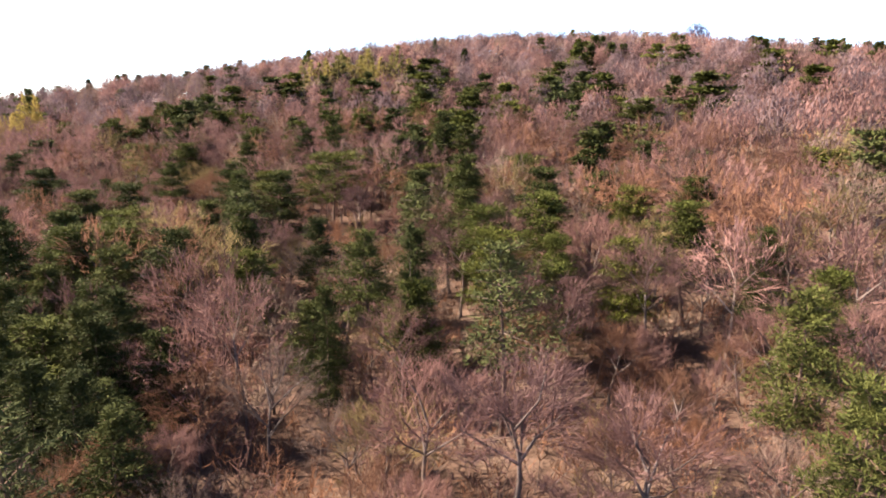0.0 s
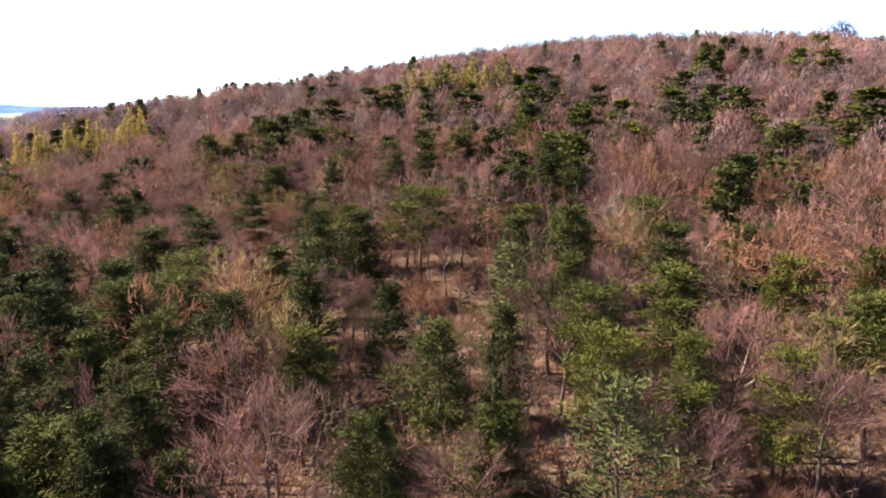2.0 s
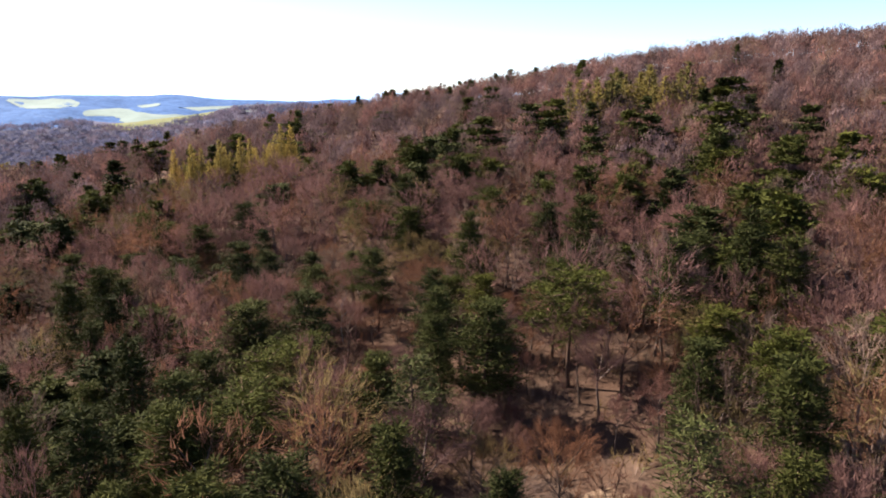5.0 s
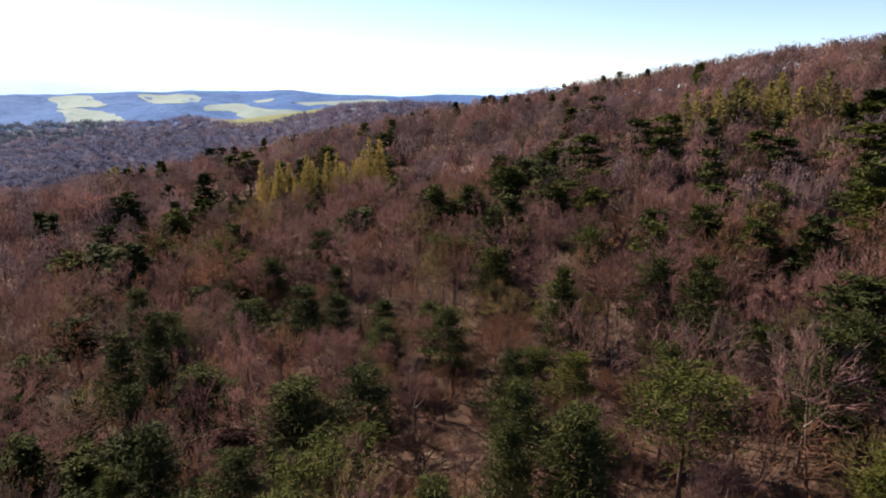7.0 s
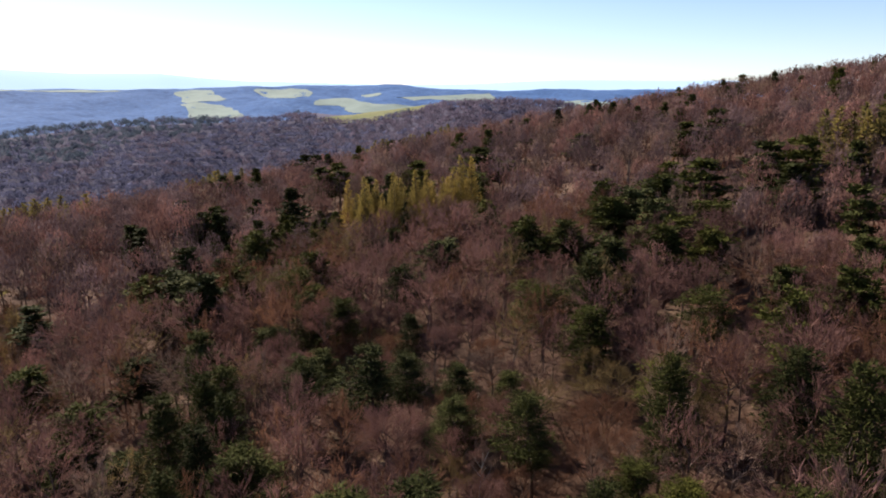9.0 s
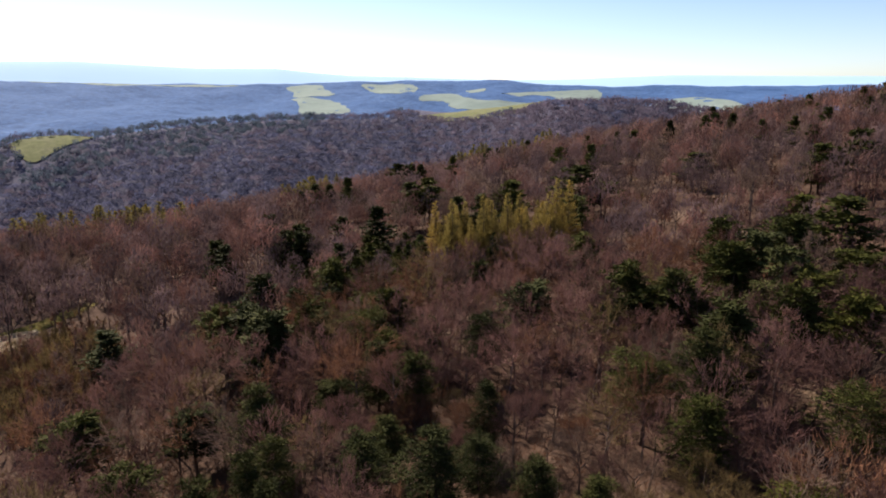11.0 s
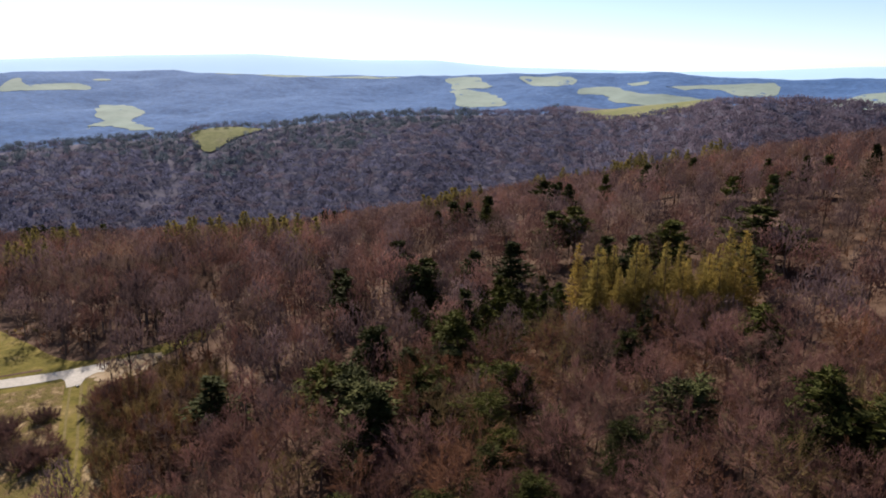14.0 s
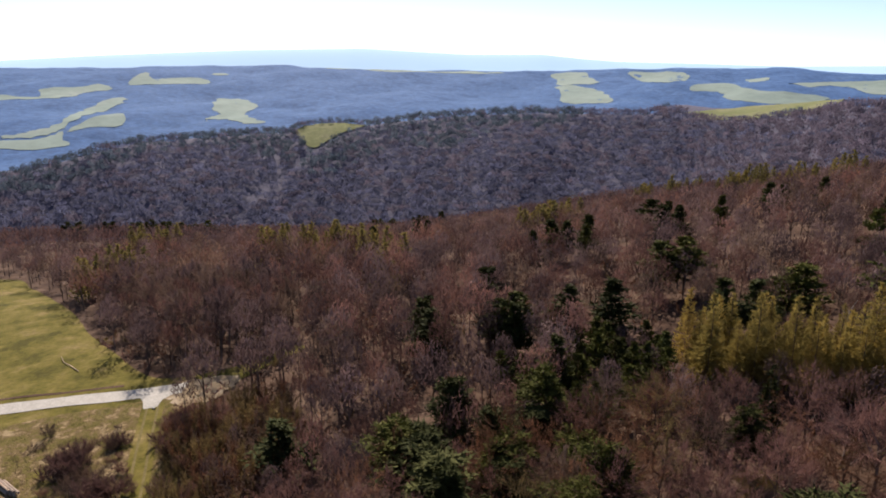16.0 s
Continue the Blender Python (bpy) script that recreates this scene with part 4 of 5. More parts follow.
PINES_CREST = [
    (-168.0, 185.0, 7.5, 11.3), (-183.0, 164.0, 7.5, 11.3), (-105.4, 233.3, 4.6, 10.5), (-113.7, 229.4, 4.6, 10.2), (32.0, 233.0, 5.2, 10.9), (-121.1, 225.5, 4.6, 9.0),
    (-136.1, 215.9, 4.8, 7.6), (-132.5, 219.1, 4.6, 9.7), (88.4, 197.2, 5.5, 10.2), (61.0, 219.0, 3.7, 10.5), (-47.0, 251.0, 5.2, 10.9), (-105.0, 238.0, 7.5, 11.3),
    (-101.6, 240.2, 5.5, 10.2), (-164.0, 198.0, 4.3, 10.7), (-174.6, 192.2, 5.5, 10.2), (-178.0, 190.0, 7.4, 11.3), (-3.0, 255.0, 3.8, 10.5), (111.3, 189.8, 4.6, 10.2),
    (-49.5, 259.3, 4.6, 9.0), (50.0, 238.0, 7.3, 11.3), (-86.2, 254.6, 4.6, 9.2), (53.4, 240.2, 5.5, 10.2), (-76.3, 261.1, 4.6, 9.0), (-59.1, 265.5, 4.6, 9.0),
]
PINES_BACK = [
    (-122.1, 247.1, 4.8, 7.9), (-75.4, 266.6, 4.6, 9.2), (76.0, 239.0, 7.5, 11.3), (-108.1, 263.0, 4.6, 9.6), (-165.0, 232.0, 4.9, 10.8), (79.4, 241.2, 5.5, 10.2),
    (-231.0, 132.0, 5.0, 10.8), (-173.6, 228.2, 5.5, 10.2), (-177.0, 226.0, 7.5, 11.3), (119.7, 217.2, 4.6, 10.6), (114.6, 224.4, 4.6, 9.2), (108.0, 232.1, 4.6, 9.9),
    (-44.9, 288.5, 4.6, 9.0), (103.0, 240.0, 7.5, 11.3), (-55.6, 292.2, 4.6, 9.0), (118.0, 230.0, 7.5, 11.3), (-81.8, 289.1, 4.6, 11.2), (106.4, 242.2, 5.5, 10.2),
    (121.4, 232.2, 5.5, 10.2), (-87.6, 291.4, 4.6, 10.3), (-74.7, 299.4, 4.6, 10.1), (115.0, 245.0, 5.5, 11.0), (134.0, 228.0, 6.4, 11.2), (-251.6, 156.2, 5.5, 10.2),
]
PINES_FAR = [
    (-105.0, 297.9, 4.6, 10.1), (-255.0, 154.0, 7.5, 11.3), (-3.2, 308.0, 4.6, 9.0), (-132.7, 289.9, 4.6, 10.9), (-116.0, 302.1, 4.6, 9.4), (53.9, 299.2, 4.6, 9.9),
    (113.8, 264.6, 4.6, 10.1), (84.7, 300.3, 4.6, 9.0), (-67.6, 329.9, 4.6, 9.0), (142.0, 261.0, 7.5, 11.3), (113.2, 286.4, 4.6, 9.0), (145.4, 263.2, 5.5, 10.2),
    (-76.7, 336.1, 4.6, 9.6), (96.7, 305.0, 4.6, 9.0), (-18.8, 368.3, 4.6, 9.0), (-504.6, 72.2, 5.5, 10.2), (-508.0, 70.0, 7.5, 11.3), (-515.6, 25.2, 5.5, 10.2),
    (-519.0, 23.0, 7.5, 11.3),
]
PINES = PINES_BELOW_THE_PATH + PINES_BY_THE_PATH + PINES_LOWER_SLOPE + PINES_MID_SLOPE + PINES_HOLLOW + PINES_UPPER_SLOPE + PINES_SHOULDER + PINES_TERRACE + PINES_KNOLL + PINES_BRINK + PINES_SADDLE + PINES_RIDGE + PINES_CREST + PINES_BACK + PINES_FAR
GROVE = smooth_outline([(-112, 141.5), (-104, 142.5), (-96, 147), (-88, 152), (-89, 157), (-95, 158), (-104, 153), (-111, 148)], 4)
YOUNG_STAND = smooth_outline([(-124, 122), (-124, 132), (-115, 143), (-106, 139), (-101, 130), (-104, 120), (-117, 118)], 4)
PINE_STAND = smooth_outline([(-50, 71), (-33, 68), (-24, 56), (-19, 42), (-16, 30), (-25, 30), (-38, 50), (-48, 60), (-66, 76), (-62, 84)], 4)
EDGE_WOOD = smooth_outline([(-214, 57), (-196, 61), (-180, 66.5), (-167, 71.5), (-162.5, 75), (-160.5, 81), (-160.5, 88), (-165, 98), (-178, 104), (-196, 96), (-212, 76)], 4)
rng = np.random.default_rng(7)


def scatter(x0, x1, y0, y1, gap):
    """Uneven grid of places."""
    gxs, gys = np.meshgrid(np.arange(x0, x1, gap), np.arange(y0, y1, gap), indexing="ij")
    gxs = gxs + 0.5 * gap * (np.arange(gxs.shape[1]) % 2)[None, :]
    return (gxs + rng.uniform(-0.36, 0.36, gxs.shape) * gap).ravel(), (gys + rng.uniform(-0.36, 0.36, gys.shape) * gap).ravel()


VIEWED = np.array([(12, 18), (-14, 18), (-26, 36), (-42, 50), (-60, 58), (-100, 58), (-150, 46), (-230, 20), (-490, -30), (-490, 520), (330, 520), (330, 505)], float)


def in_view(x, y):
    """The stretch of hill that the flight looks over."""
    return inside(x, y, VIEWED)


pine_xy = np.array([(p[0], p[1]) for p in PINES])
pine_w = np.array([p[2] for p in PINES])


def near_pine(x, y, reach):
    d = np.full(x.shape, 1e9)
    for (px, py), w in zip(pine_xy, pine_w):
        d = np.minimum(d, np.hypot(x - px, y - py) - w * reach)
    return d


def open_ground(x, y):
    """Glades where the leaf litter shows."""
    return wobble(x, y, 9.0, 6) + 0.5 * wobble(x, y, 23.0, 8)


xs, ys = scatter(-500, 280, -4, 520, 3.8)
wide_x, wide_y = scatter(-500, 280, -4, 520, 5.7)
NEAR_LINE = [(-13, 27), (2, 25), (16, 24), (12, 34), (4, 44), (-4, 56), (-14, 70), (-26, 84), (-42, 96), (-60, 102)]


def from_line(x, y):
    return np.min([np.hypot(x - a, y - b) for a, b in NEAR_LINE], axis=0)


inner, outer = from_line(xs, ys) < 46, from_line(wide_x, wide_y) >= 46
xs, ys = np.concatenate([xs[inner], wide_x[outer]]), np.concatenate([ys[inner], wide_y[outer]])
keep = in_view(xs, ys) & ~inside(xs, ys, MEADOW) & ~inside(xs, ys, GROVE) & ((open_ground(xs, ys) < 0.98) | (np.hypot(xs + 88, ys - 134) < 32)) & (ys < 440 + 0.3 * np.maximum(-100 - xs, 0)) & (xs > -500 + 0.5 * (ys - 170))
keep &= near_pine(xs, ys, 0.33) > 0
keep &= ~inside(xs, ys, EDGE_WOOD) & (np.hypot(xs + 153, ys - 80) > 9.5)
keep &= ~inside(xs, ys, PINE_STAND) | (rng.random(len(xs)) < 0.45)
keep &= ~inside(xs, ys, YOUNG_STAND) | (rng.random(len(xs)) < 0.55)
keep &= ~inside(xs, ys, GRAVEL_LINE + np.array([4.0, -1.5]))
keep &= np.hypot(xs + 5, ys - 6) > 20
for sx, sy in [(-10.3, 37.3), (2.5, 35.5), (-7.4, 41.7), (19.3, 49.7)] + [(x, y) for x, y, s in EARTH_SPOTS]:
    keep &= np.hypot(xs - sx, ys - sy) > 3.6
xs, ys = xs[keep], ys[keep]


def overlooked(x, y):
    """Whether a tree top rises over the land from some lookout above the slope."""
    seen, top = np.zeros(x.shape, bool), land(x, y) + 11
    for ex, ey, ez in ((0, 0, 26), (-1, 32, 34), (-15, 60, 44), (-37, 78, 54)):
        clear = np.ones(x.shape, bool)
        for f in np.linspace(0.35, 0.97, 30):
            clear &= ez + (top - ez) * f > land(ex + (x - ex) * f, ey + (y - ey) * f) + 5.5
        seen |= clear
    return seen


keep = overlooked(xs, ys)
xs, ys = xs[keep], ys[keep]
dist = np.hypot(xs + 28, ys - 60)

# ---- near leafless trees, each a thing ----
BARE_LABEL = "leafless mauve-brown beech with upswept twigs on the wooded slope"
bare_kinds = [
    thing("beech_tree", bare_tree(11, 9, 2.5), (BARK, TWIG_MAUVE), BARE_LABEL, "tree", "leafless trees of the slope"),
    thing("beech_tree", bare_tree(12, 9.6, 2.2, 6, 10), (BARK, TWIG_MAUVE), BARE_LABEL, "tree", "leafless trees of the slope"),
    thing("beech_tree", bare_tree(13, 8, 2.9, 8, 10), (BARK, TWIG_BROWN), "leafless reddish-brown beech with a broad fuzzy crown", "tree", "leafless trees of the slope"),
    thing("beech_tree", bare_tree(14, 9, 2.0, 6, 8), (BARK, TWIG_BROWN), "leafless reddish-brown beech with a narrow crown", "tree", "leafless trees of the slope"),
    thing("oak_tree", bare_tree(15, 10, 3.2, 9, 9, 22), (BARK, TWIG_GREY), "leafless grey oak with a wide open crown", "tree", "leafless trees of the slope"),
    thing("birch_tree", bare_tree(16, 10, 1.8, 6, 7, 20), (BARK_PALE, TWIG_GREY), "leafless birch with a pale white stem", "tree", "leafless trees of the slope"),
    thing("budding_tree", bare_tree(17, 7, 2.2, 6, 8), (BARK, TWIG_BUD), "young tree with ochre budding twigs", "tree", "leafless trees of the slope"),
]
order = np.argsort(from_line(xs, ys))
near = order[:160]
bare = Planting(bare_kinds)
chance = [0.26, 0.48, 0.65, 0.8, 0.91, 0.925, 1.0]
for k in near:
    u = rng.random()
    kind = next(i for i, c in enumerate(chance) if u <= c)
    bare.plant(kind, placed(xs[k], ys[k], rng.uniform(0.6, 1.1), rng.uniform(1.0, 1.4), rng.uniform(0, 360)))
bare.plant(4, placed(-10.3, 37.3, 1.24, 0.95, 40))
bare.plant(4, placed(19.3, 49.7, 1.0, 1.3, 200))
bare.plant(6, placed(-80.0, 126.8, 1.0, 1.15, 30))
bare.plant(6, placed(-71.8, 93.4, 0.95, 1.1, 75))
bare.plant(5, placed(-101.6, 163.8, 1.2, 1.3, 50))
bare.plant(5, placed(-51.6, 136.8, 0.95, 1.1, 190))
bare.plant(4, placed(5.1, 92.9, 0.9, 1.2, 130))
bare.plant(4, placed(9.7, 132.2, 0.95, 1.3, 300))
bare.plant(3, placed(7.3, 47.4, 1.1, 0.8, 10))
bare.plant(1, placed(7.9, 43.3, 0.95, 0.8, 90))
bare.clear()

# ---- the rest of the leafless wood ----
rest = order[160:]
edge = from_line(xs, ys)
close = rest[edge[rest] < 46]
mid = rest[(edge[rest] >= 46) & (dist[rest] < 180)]
far = rest[(edge[rest] >= 46) & (dist[rest] >= 180) & (dist[rest] < 290)]
crest_trees = rest[(edge[rest] >= 46) & (dist[rest] >= 290)]
WOOD_MATS = [(BARK, TWIG_MAUVE), (BARK, TWIG_BROWN), (BARK, TWIG_MAUVE), (BARK, TWIG_GREY), (BARK, TWIG_BUD)]
low_kinds = [tuple(s.arrays() for s in bare_tree(21 + k, 9, 2.5 + 0.3 * (k % 3), 7, 7, 15, 0.05, False)) for k in range(5)]
mid_kinds = [tuple(s.arrays() for s in round_tree(26 + k, 9, 2.15 + 0.3 * (k % 3), 440, 0.105, 0.7)) for k in range(5)]
up_kinds = [tuple(s.arrays() for s in round_tree(31 + k, 9, 2.4 + 0.3 * (k % 2), 200, 0.16, 0.78)) for k in range(5)]
crest_kinds = [tuple(s.arrays() for s in round_tree(36 + k, 9, 3.7 + 0.3 * (k % 2), 46, 0.34, 1.25, stem=False)) for k in range(5)]
THICKET = smooth_outline([(-139.5, 77), (-141, 86), (-137, 93), (-120, 90), (-108, 80), (-108, 73), (-124, 74), (-136, 74)], 3)
low = inside(xs, ys, THICKET)
from_grove = np.min([np.hypot(xs - a, ys - b) for a, b in GROVE], axis=0)
low_scale = np.where(from_grove < 9, 0.62, 1.0) * np.where(low, 0.5, 1.0 + 0.22 * steps((70 - np.hypot(xs + 185, ys - 100)) / 20))
shares = [0.32, 0.27, 0.19, 0.16, 0.06]
MID_MATS = [(BARK, TWIG_MAUVE_HAZED), (BARK, TWIG_MAUVE), (BARK, TWIG_MAUVE_HAZED), (BARK, TWIG_MAUVE), (BARK, TWIG_GREY)]
HIGH_MATS = [(BARK, TWIG_MAUVE_HAZED), (BARK, TWIG_MAUVE), (BARK, TWIG_MAUVE_HAZED), (BARK, TWIG_GREY), (BARK, TWIG_MAUVE_HAZED)]
for name, kinds, which, least, most, mats, label in (
        ("lower_beech_wood", low_kinds, close, 0.8, 1.25, WOOD_MATS, "leafless mauve-brown beech thicket on the lower slope"),
        ("beech_wood", mid_kinds, mid, 0.78, 1.32, MID_MATS, "dense leafless mauve-brown beech wood covering the slope"),
        ("upper_beech_wood", up_kinds, far, 0.78, 1.32, HIGH_MATS, "leafless mauve beech wood on the upper hillside"),
        ("crest_beech_wood", crest_kinds, crest_trees, 0.75, 1.2, HIGH_MATS, "leafless grey-mauve beech wood along the hill crest")):
    n = len(which)
    woodland(name, kinds, xs[which], ys[which], rng.uniform(least, most, n) * low_scale[which], rng.uniform(0.95, 1.3, n), rng.choice(5, n, p=shares), mats, label, "woodland", 0.32)

# the tall edge of the wood beside the meadow
ex, ey = scatter(-216, -158, 52, 106, 3.9)
sel = inside(ex, ey, EDGE_WOOD) & (np.hypot(ex + 153, ey - 80) > 9.5)
ex, ey = ex[sel], ey[sel]
edge_kinds = [tuple(s.arrays() for s in bare_tree(101 + k, 11, 3.1, 8, 7, 17, 0.075, False, 0.42)) for k in range(4)]
n = len(ex)
woodland("edge_beech_wood", edge_kinds, ex, ey, rng.uniform(0.8, 1.15, n) * np.interp(ey - 0.36 * (ex + 180), [66, 76], [0.5, 1.0]), rng.uniform(0.95, 1.2, n), rng.choice(4, n), [(BARK, TWIG_MAUVE), (BARK, TWIG_MAUVE_HAZED), (BARK, TWIG_GREY), (BARK, TWIG_MAUVE_HAZED)], "tall leafless mauve beech wood at the edge of the meadow", "woodland")

# saplings and shrubs that hide the forest floor
ux, uy = scatter(-190, 150, -4, 235, 3.1)
fx, fy = scatter(-28, 34, 26, 56, 2.6)
ux, uy = np.concatenate([ux, fx]), np.concatenate([uy, fy])
keep = in_view(ux, uy) & ~inside(ux, uy, MEADOW) & ~inside(ux, uy, GROVE) & (open_ground(ux, uy) < 1.05) & (np.hypot(ux + 28, uy - 60) < 175) & (rng.random(len(ux)) < np.where((np.hypot(ux + 88, uy - 134) < 32) | (uy < 50), 1.0, 0.72))
ux, uy = ux[keep], uy[keep]
u_edge = from_line(ux, uy)
for name, sel, stems, twigs, w, label in (("near_undergrowth", u_edge < 34, 7, 16, 0.042, "reddish-brown leafless saplings and shrubs beneath tall trees"), ("undergrowth", u_edge >= 34, 4, 10, 0.15, "reddish-brown leafless saplings and shrubs under the trees")):
    kinds = [tuple(s.arrays() for s in bush(81 + k, 2.6, 1.7, stems, twigs, w)) for k in range(3)]
    n = int(sel.sum())
    woodland(name, kinds, ux[sel], uy[sel], rng.uniform(0.5, 1.4, n), rng.uniform(0.9, 1.3, n), rng.choice(3, n, p=[0.5, 0.36, 0.14]), [(BARK, TWIG_BROWN), (BARK, TWIG_MAUVE), (BARK, TWIG_BUD)], label, "undergrowth")

# ---- pines, each a thing ----
PINE_LABEL = "green pine with layered needle shelves above a bare stem"
GREEN, COOL, DARK, PALE = PINE_LABEL, "blue-green pine with a tall layered crown", "dark green pine with a dense crown low to the ground", "pale thin-crowned pine with greyish-green needles"
FLAT = "green pine with a broad flat-topped crown"
pine_looks = [(41, 2.5, 0.4, 8, NEEDLE, GREEN, 0.62), (42, 2.3, 0.32, 9, NEEDLE_COOL, COOL, 0.72), (43, 2.8, 0.48, 6, NEEDLE, FLAT, 0.4), (44, 2.4, 0.36, 8, NEEDLE_COOL, COOL, 0.62), (45, 2.3, 0.2, 10, NEEDLE_DARK, DARK, 0.72), (46, 2.6, 0.42, 7, NEEDLE_PALE, PALE, 0.6)]
foremost_pines = Planting([thing("pine_tree", pine_tree(s + 80, 10.5, w, low, n + 1, clumps=3 if m is NEEDLE_PALE else 5, blades=22 if m is NEEDLE_PALE else 33, size=0.36, width=0.068, cone=c), (BARK_PINE, m), label, "tree", "pines of the slope") for s, w, low, n, m, label, c in pine_looks])
close_pines = Planting([thing("pine_tree", pine_tree(s + 60, 10.5, w, low, n + 1, clumps=3 if m is NEEDLE_PALE else 5, blades=16 if m is NEEDLE_PALE else 24, size=0.42, width=0.08, cone=c), (BARK_PINE, m), label, "tree", "pines of the slope") for s, w, low, n, m, label, c in pine_looks])
near_pines = Planting([thing("pine_tree", pine_tree(s, 10.5, w, low, n, arms=6, clumps=5, blades=14, size=0.56, width=0.19, cone=c), (BARK_PINE, m), label, "tree", "pines of the slope") for s, w, low, n, m, label, c in pine_looks])
far_pines = Planting([thing("pine_tree", pine_tree(s, 10.5, w, low - 0.06, n, 6, 4, 8, 0.66, 0.32, False, min(c + 0.15, 0.85)), (BARK_PINE, m), label, "tree", "pines of the slope") for s, w, low, n, m, label, c in pine_looks])
LONE_PINES = 238
for px, py, w, tall in PINES[:LONE_PINES]:
    kind = 5 if math.hypot(px - 3.4, py - 39.2) < 1 else int(rng.choice(6, p=[0.26, 0.22, 0.13, 0.18, 0.16, 0.05]))
    stand = foremost_pines if (py < 50 and px > -22) or from_line(px, py) < 9 else close_pines if from_line(px, py) < 26 or py < 42 else near_pines if from_line(px, py) < 55 else far_pines
    tall = min(tall, 12.0 if stand is not far_pines else 10.8) / 10.5
    fuller = 4.4 if stand is foremost_pines else 4.2 if stand is close_pines else 4.0
    stand.plant(kind, placed(px, py, tall, min(max(w / fuller, 0.9 if fuller > 4.1 else 1.06), 1.5) / tall, rng.uniform(0, 360)))
foremost_pines.plant(4, placed(-7.4, 41.7, 0.97, 0.62, 120))
# the dense stand
for x, y in zip(*scatter(-68, -14, 28, 86, 4.9)):
    if inside(np.array([x]), np.array([y]), PINE_STAND)[0] and np.hypot(pine_xy[:, 0] - x, pine_xy[:, 1] - y).min() > 3.2:
        (foremost_pines if y < 44 else close_pines).plant(int(rng.choice([0, 1, 3, 4], p=[0.05, 0.1, 0.05, 0.8])), placed(x, y, rng.uniform(0.85, 1.05), rng.uniform(0.85, 1.05), rng.uniform(0, 360)))
for x, y, tall in ((-20.9, 40.2, 1.0), (-21.4, 33.6, 1.0), (-14.9, 29.4, 0.92), (-21.9, 44.6, 1.02), (-28.0, 44.6, 1.0), (-32.0, 49.0, 1.0), (-24.6, 35.4, 1.0), (-26.6, 39.0, 1.0), (-17.4, 40.6, 0.86), (-30.4, 43.4, 1.0)):
    foremost_pines.plant(int(rng.choice([1, 4], p=[0.3, 0.7])), placed(x, y, tall, rng.uniform(0.95, 1.15), rng.uniform(0, 360)))
# young pines below the larches
young = []
for x, y in zip(*scatter(-128, -98, 112, 148, 3.6)):
    if inside(np.array([x]), np.array([y]), YOUNG_STAND)[0]:
        young.append((x, y, rng.uniform(0.9, 1.2), rng.uniform(0.45, 0.68)))
foremost_pines.clear()
close_pines.clear()
near_pines.clear()
far_pines.clear()
# pines along the brow of the hill
BROW_PINES = [(-423.2, 24.6), (-445.9, 29.3), (-448.7, 36.9), (-425.4, 45.6), (-408.3, 60.7), (-410.6, 67.0), (-416.7, 73.4), (-420.7, 80.2), (-424.6, 87.2), (-458.2, 196.3), (-451.3, 205.6), (-453.1, 219.5), (-450.1, 228.2), (-446.8, 236.8)]
brow = [(x + 3.4 * k * math.cos(x * k), y + 3.4 * k * math.sin(y + k), rng.uniform(1.1, 1.5), rng.uniform(0.75, 1.05)) for x, y in BROW_PINES for k in range(3)]
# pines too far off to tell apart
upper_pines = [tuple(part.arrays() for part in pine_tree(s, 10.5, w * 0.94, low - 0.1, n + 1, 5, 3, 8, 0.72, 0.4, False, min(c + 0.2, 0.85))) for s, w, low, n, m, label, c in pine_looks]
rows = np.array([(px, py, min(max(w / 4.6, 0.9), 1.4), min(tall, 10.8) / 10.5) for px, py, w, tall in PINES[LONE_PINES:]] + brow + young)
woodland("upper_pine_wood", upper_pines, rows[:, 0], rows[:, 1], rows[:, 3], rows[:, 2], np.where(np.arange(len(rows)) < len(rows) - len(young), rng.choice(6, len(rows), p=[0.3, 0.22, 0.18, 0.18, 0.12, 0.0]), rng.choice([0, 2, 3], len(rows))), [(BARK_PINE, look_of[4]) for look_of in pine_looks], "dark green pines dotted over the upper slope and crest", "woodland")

# ---- larches ----
larch_kinds = [thing("larch_tree", cone_tree(51 + k, 10.6, 2.25, whorls=40, arms=8, tufts=4, blades=5, size=0.5, width=0.095, droop=0.0, rise=0.05), (BARK, LARCH), "yellow-green larch with a slim feathery cone", "tree", "larch grove") for k in range(3)]
larches = Planting(larch_kinds)
lx, ly = scatter(-120, -76, 136, 174, 2.5)
sel = inside(lx, ly, GROVE)
for x, y in zip(lx[sel], ly[sel]):
    larches.plant(int(rng.integers(3)), placed(x, y, rng.uniform(0.72, 1.15), rng.uniform(0.9, 1.1), rng.uniform(0, 360)))
spruce = Planting([thing("spruce_tree", cone_tree(56, 7.0, 1.7, 0.04, 20, 7, 6, 7, 0.42, 0.13), (BARK, NEEDLE_DARK), "dark green columnar spruce standing among leafless trees", "tree", "spruces")])
for x, y, tall, wide in ((-89.0, 136.9, 1.5, 0.8), (-2.1, 42.9, 1.2, 0.55), (-93.5, 133.0, 0.9, 0.9)):
    spruce.plant(0, placed(x, y, tall, wide, 40))
LARCH_CLUMPS = [(-236, 57), (-244, 65), (-322, 64), (-317, 74), (-254, 105), (-250, 110), (-245, 117), (-239, 123), (-232, 129), (-206, 125), (-190, 124), (-221, 179), (-224, 187), (-225, 194), (-324, 316), (-323, 330), (-252, 285), (-246, 288), (-248, 299), (-224, 291), (-218, 306), (-304, 284), (-32, 186), (-27, 192), (-20, 193), (-14, 186)]
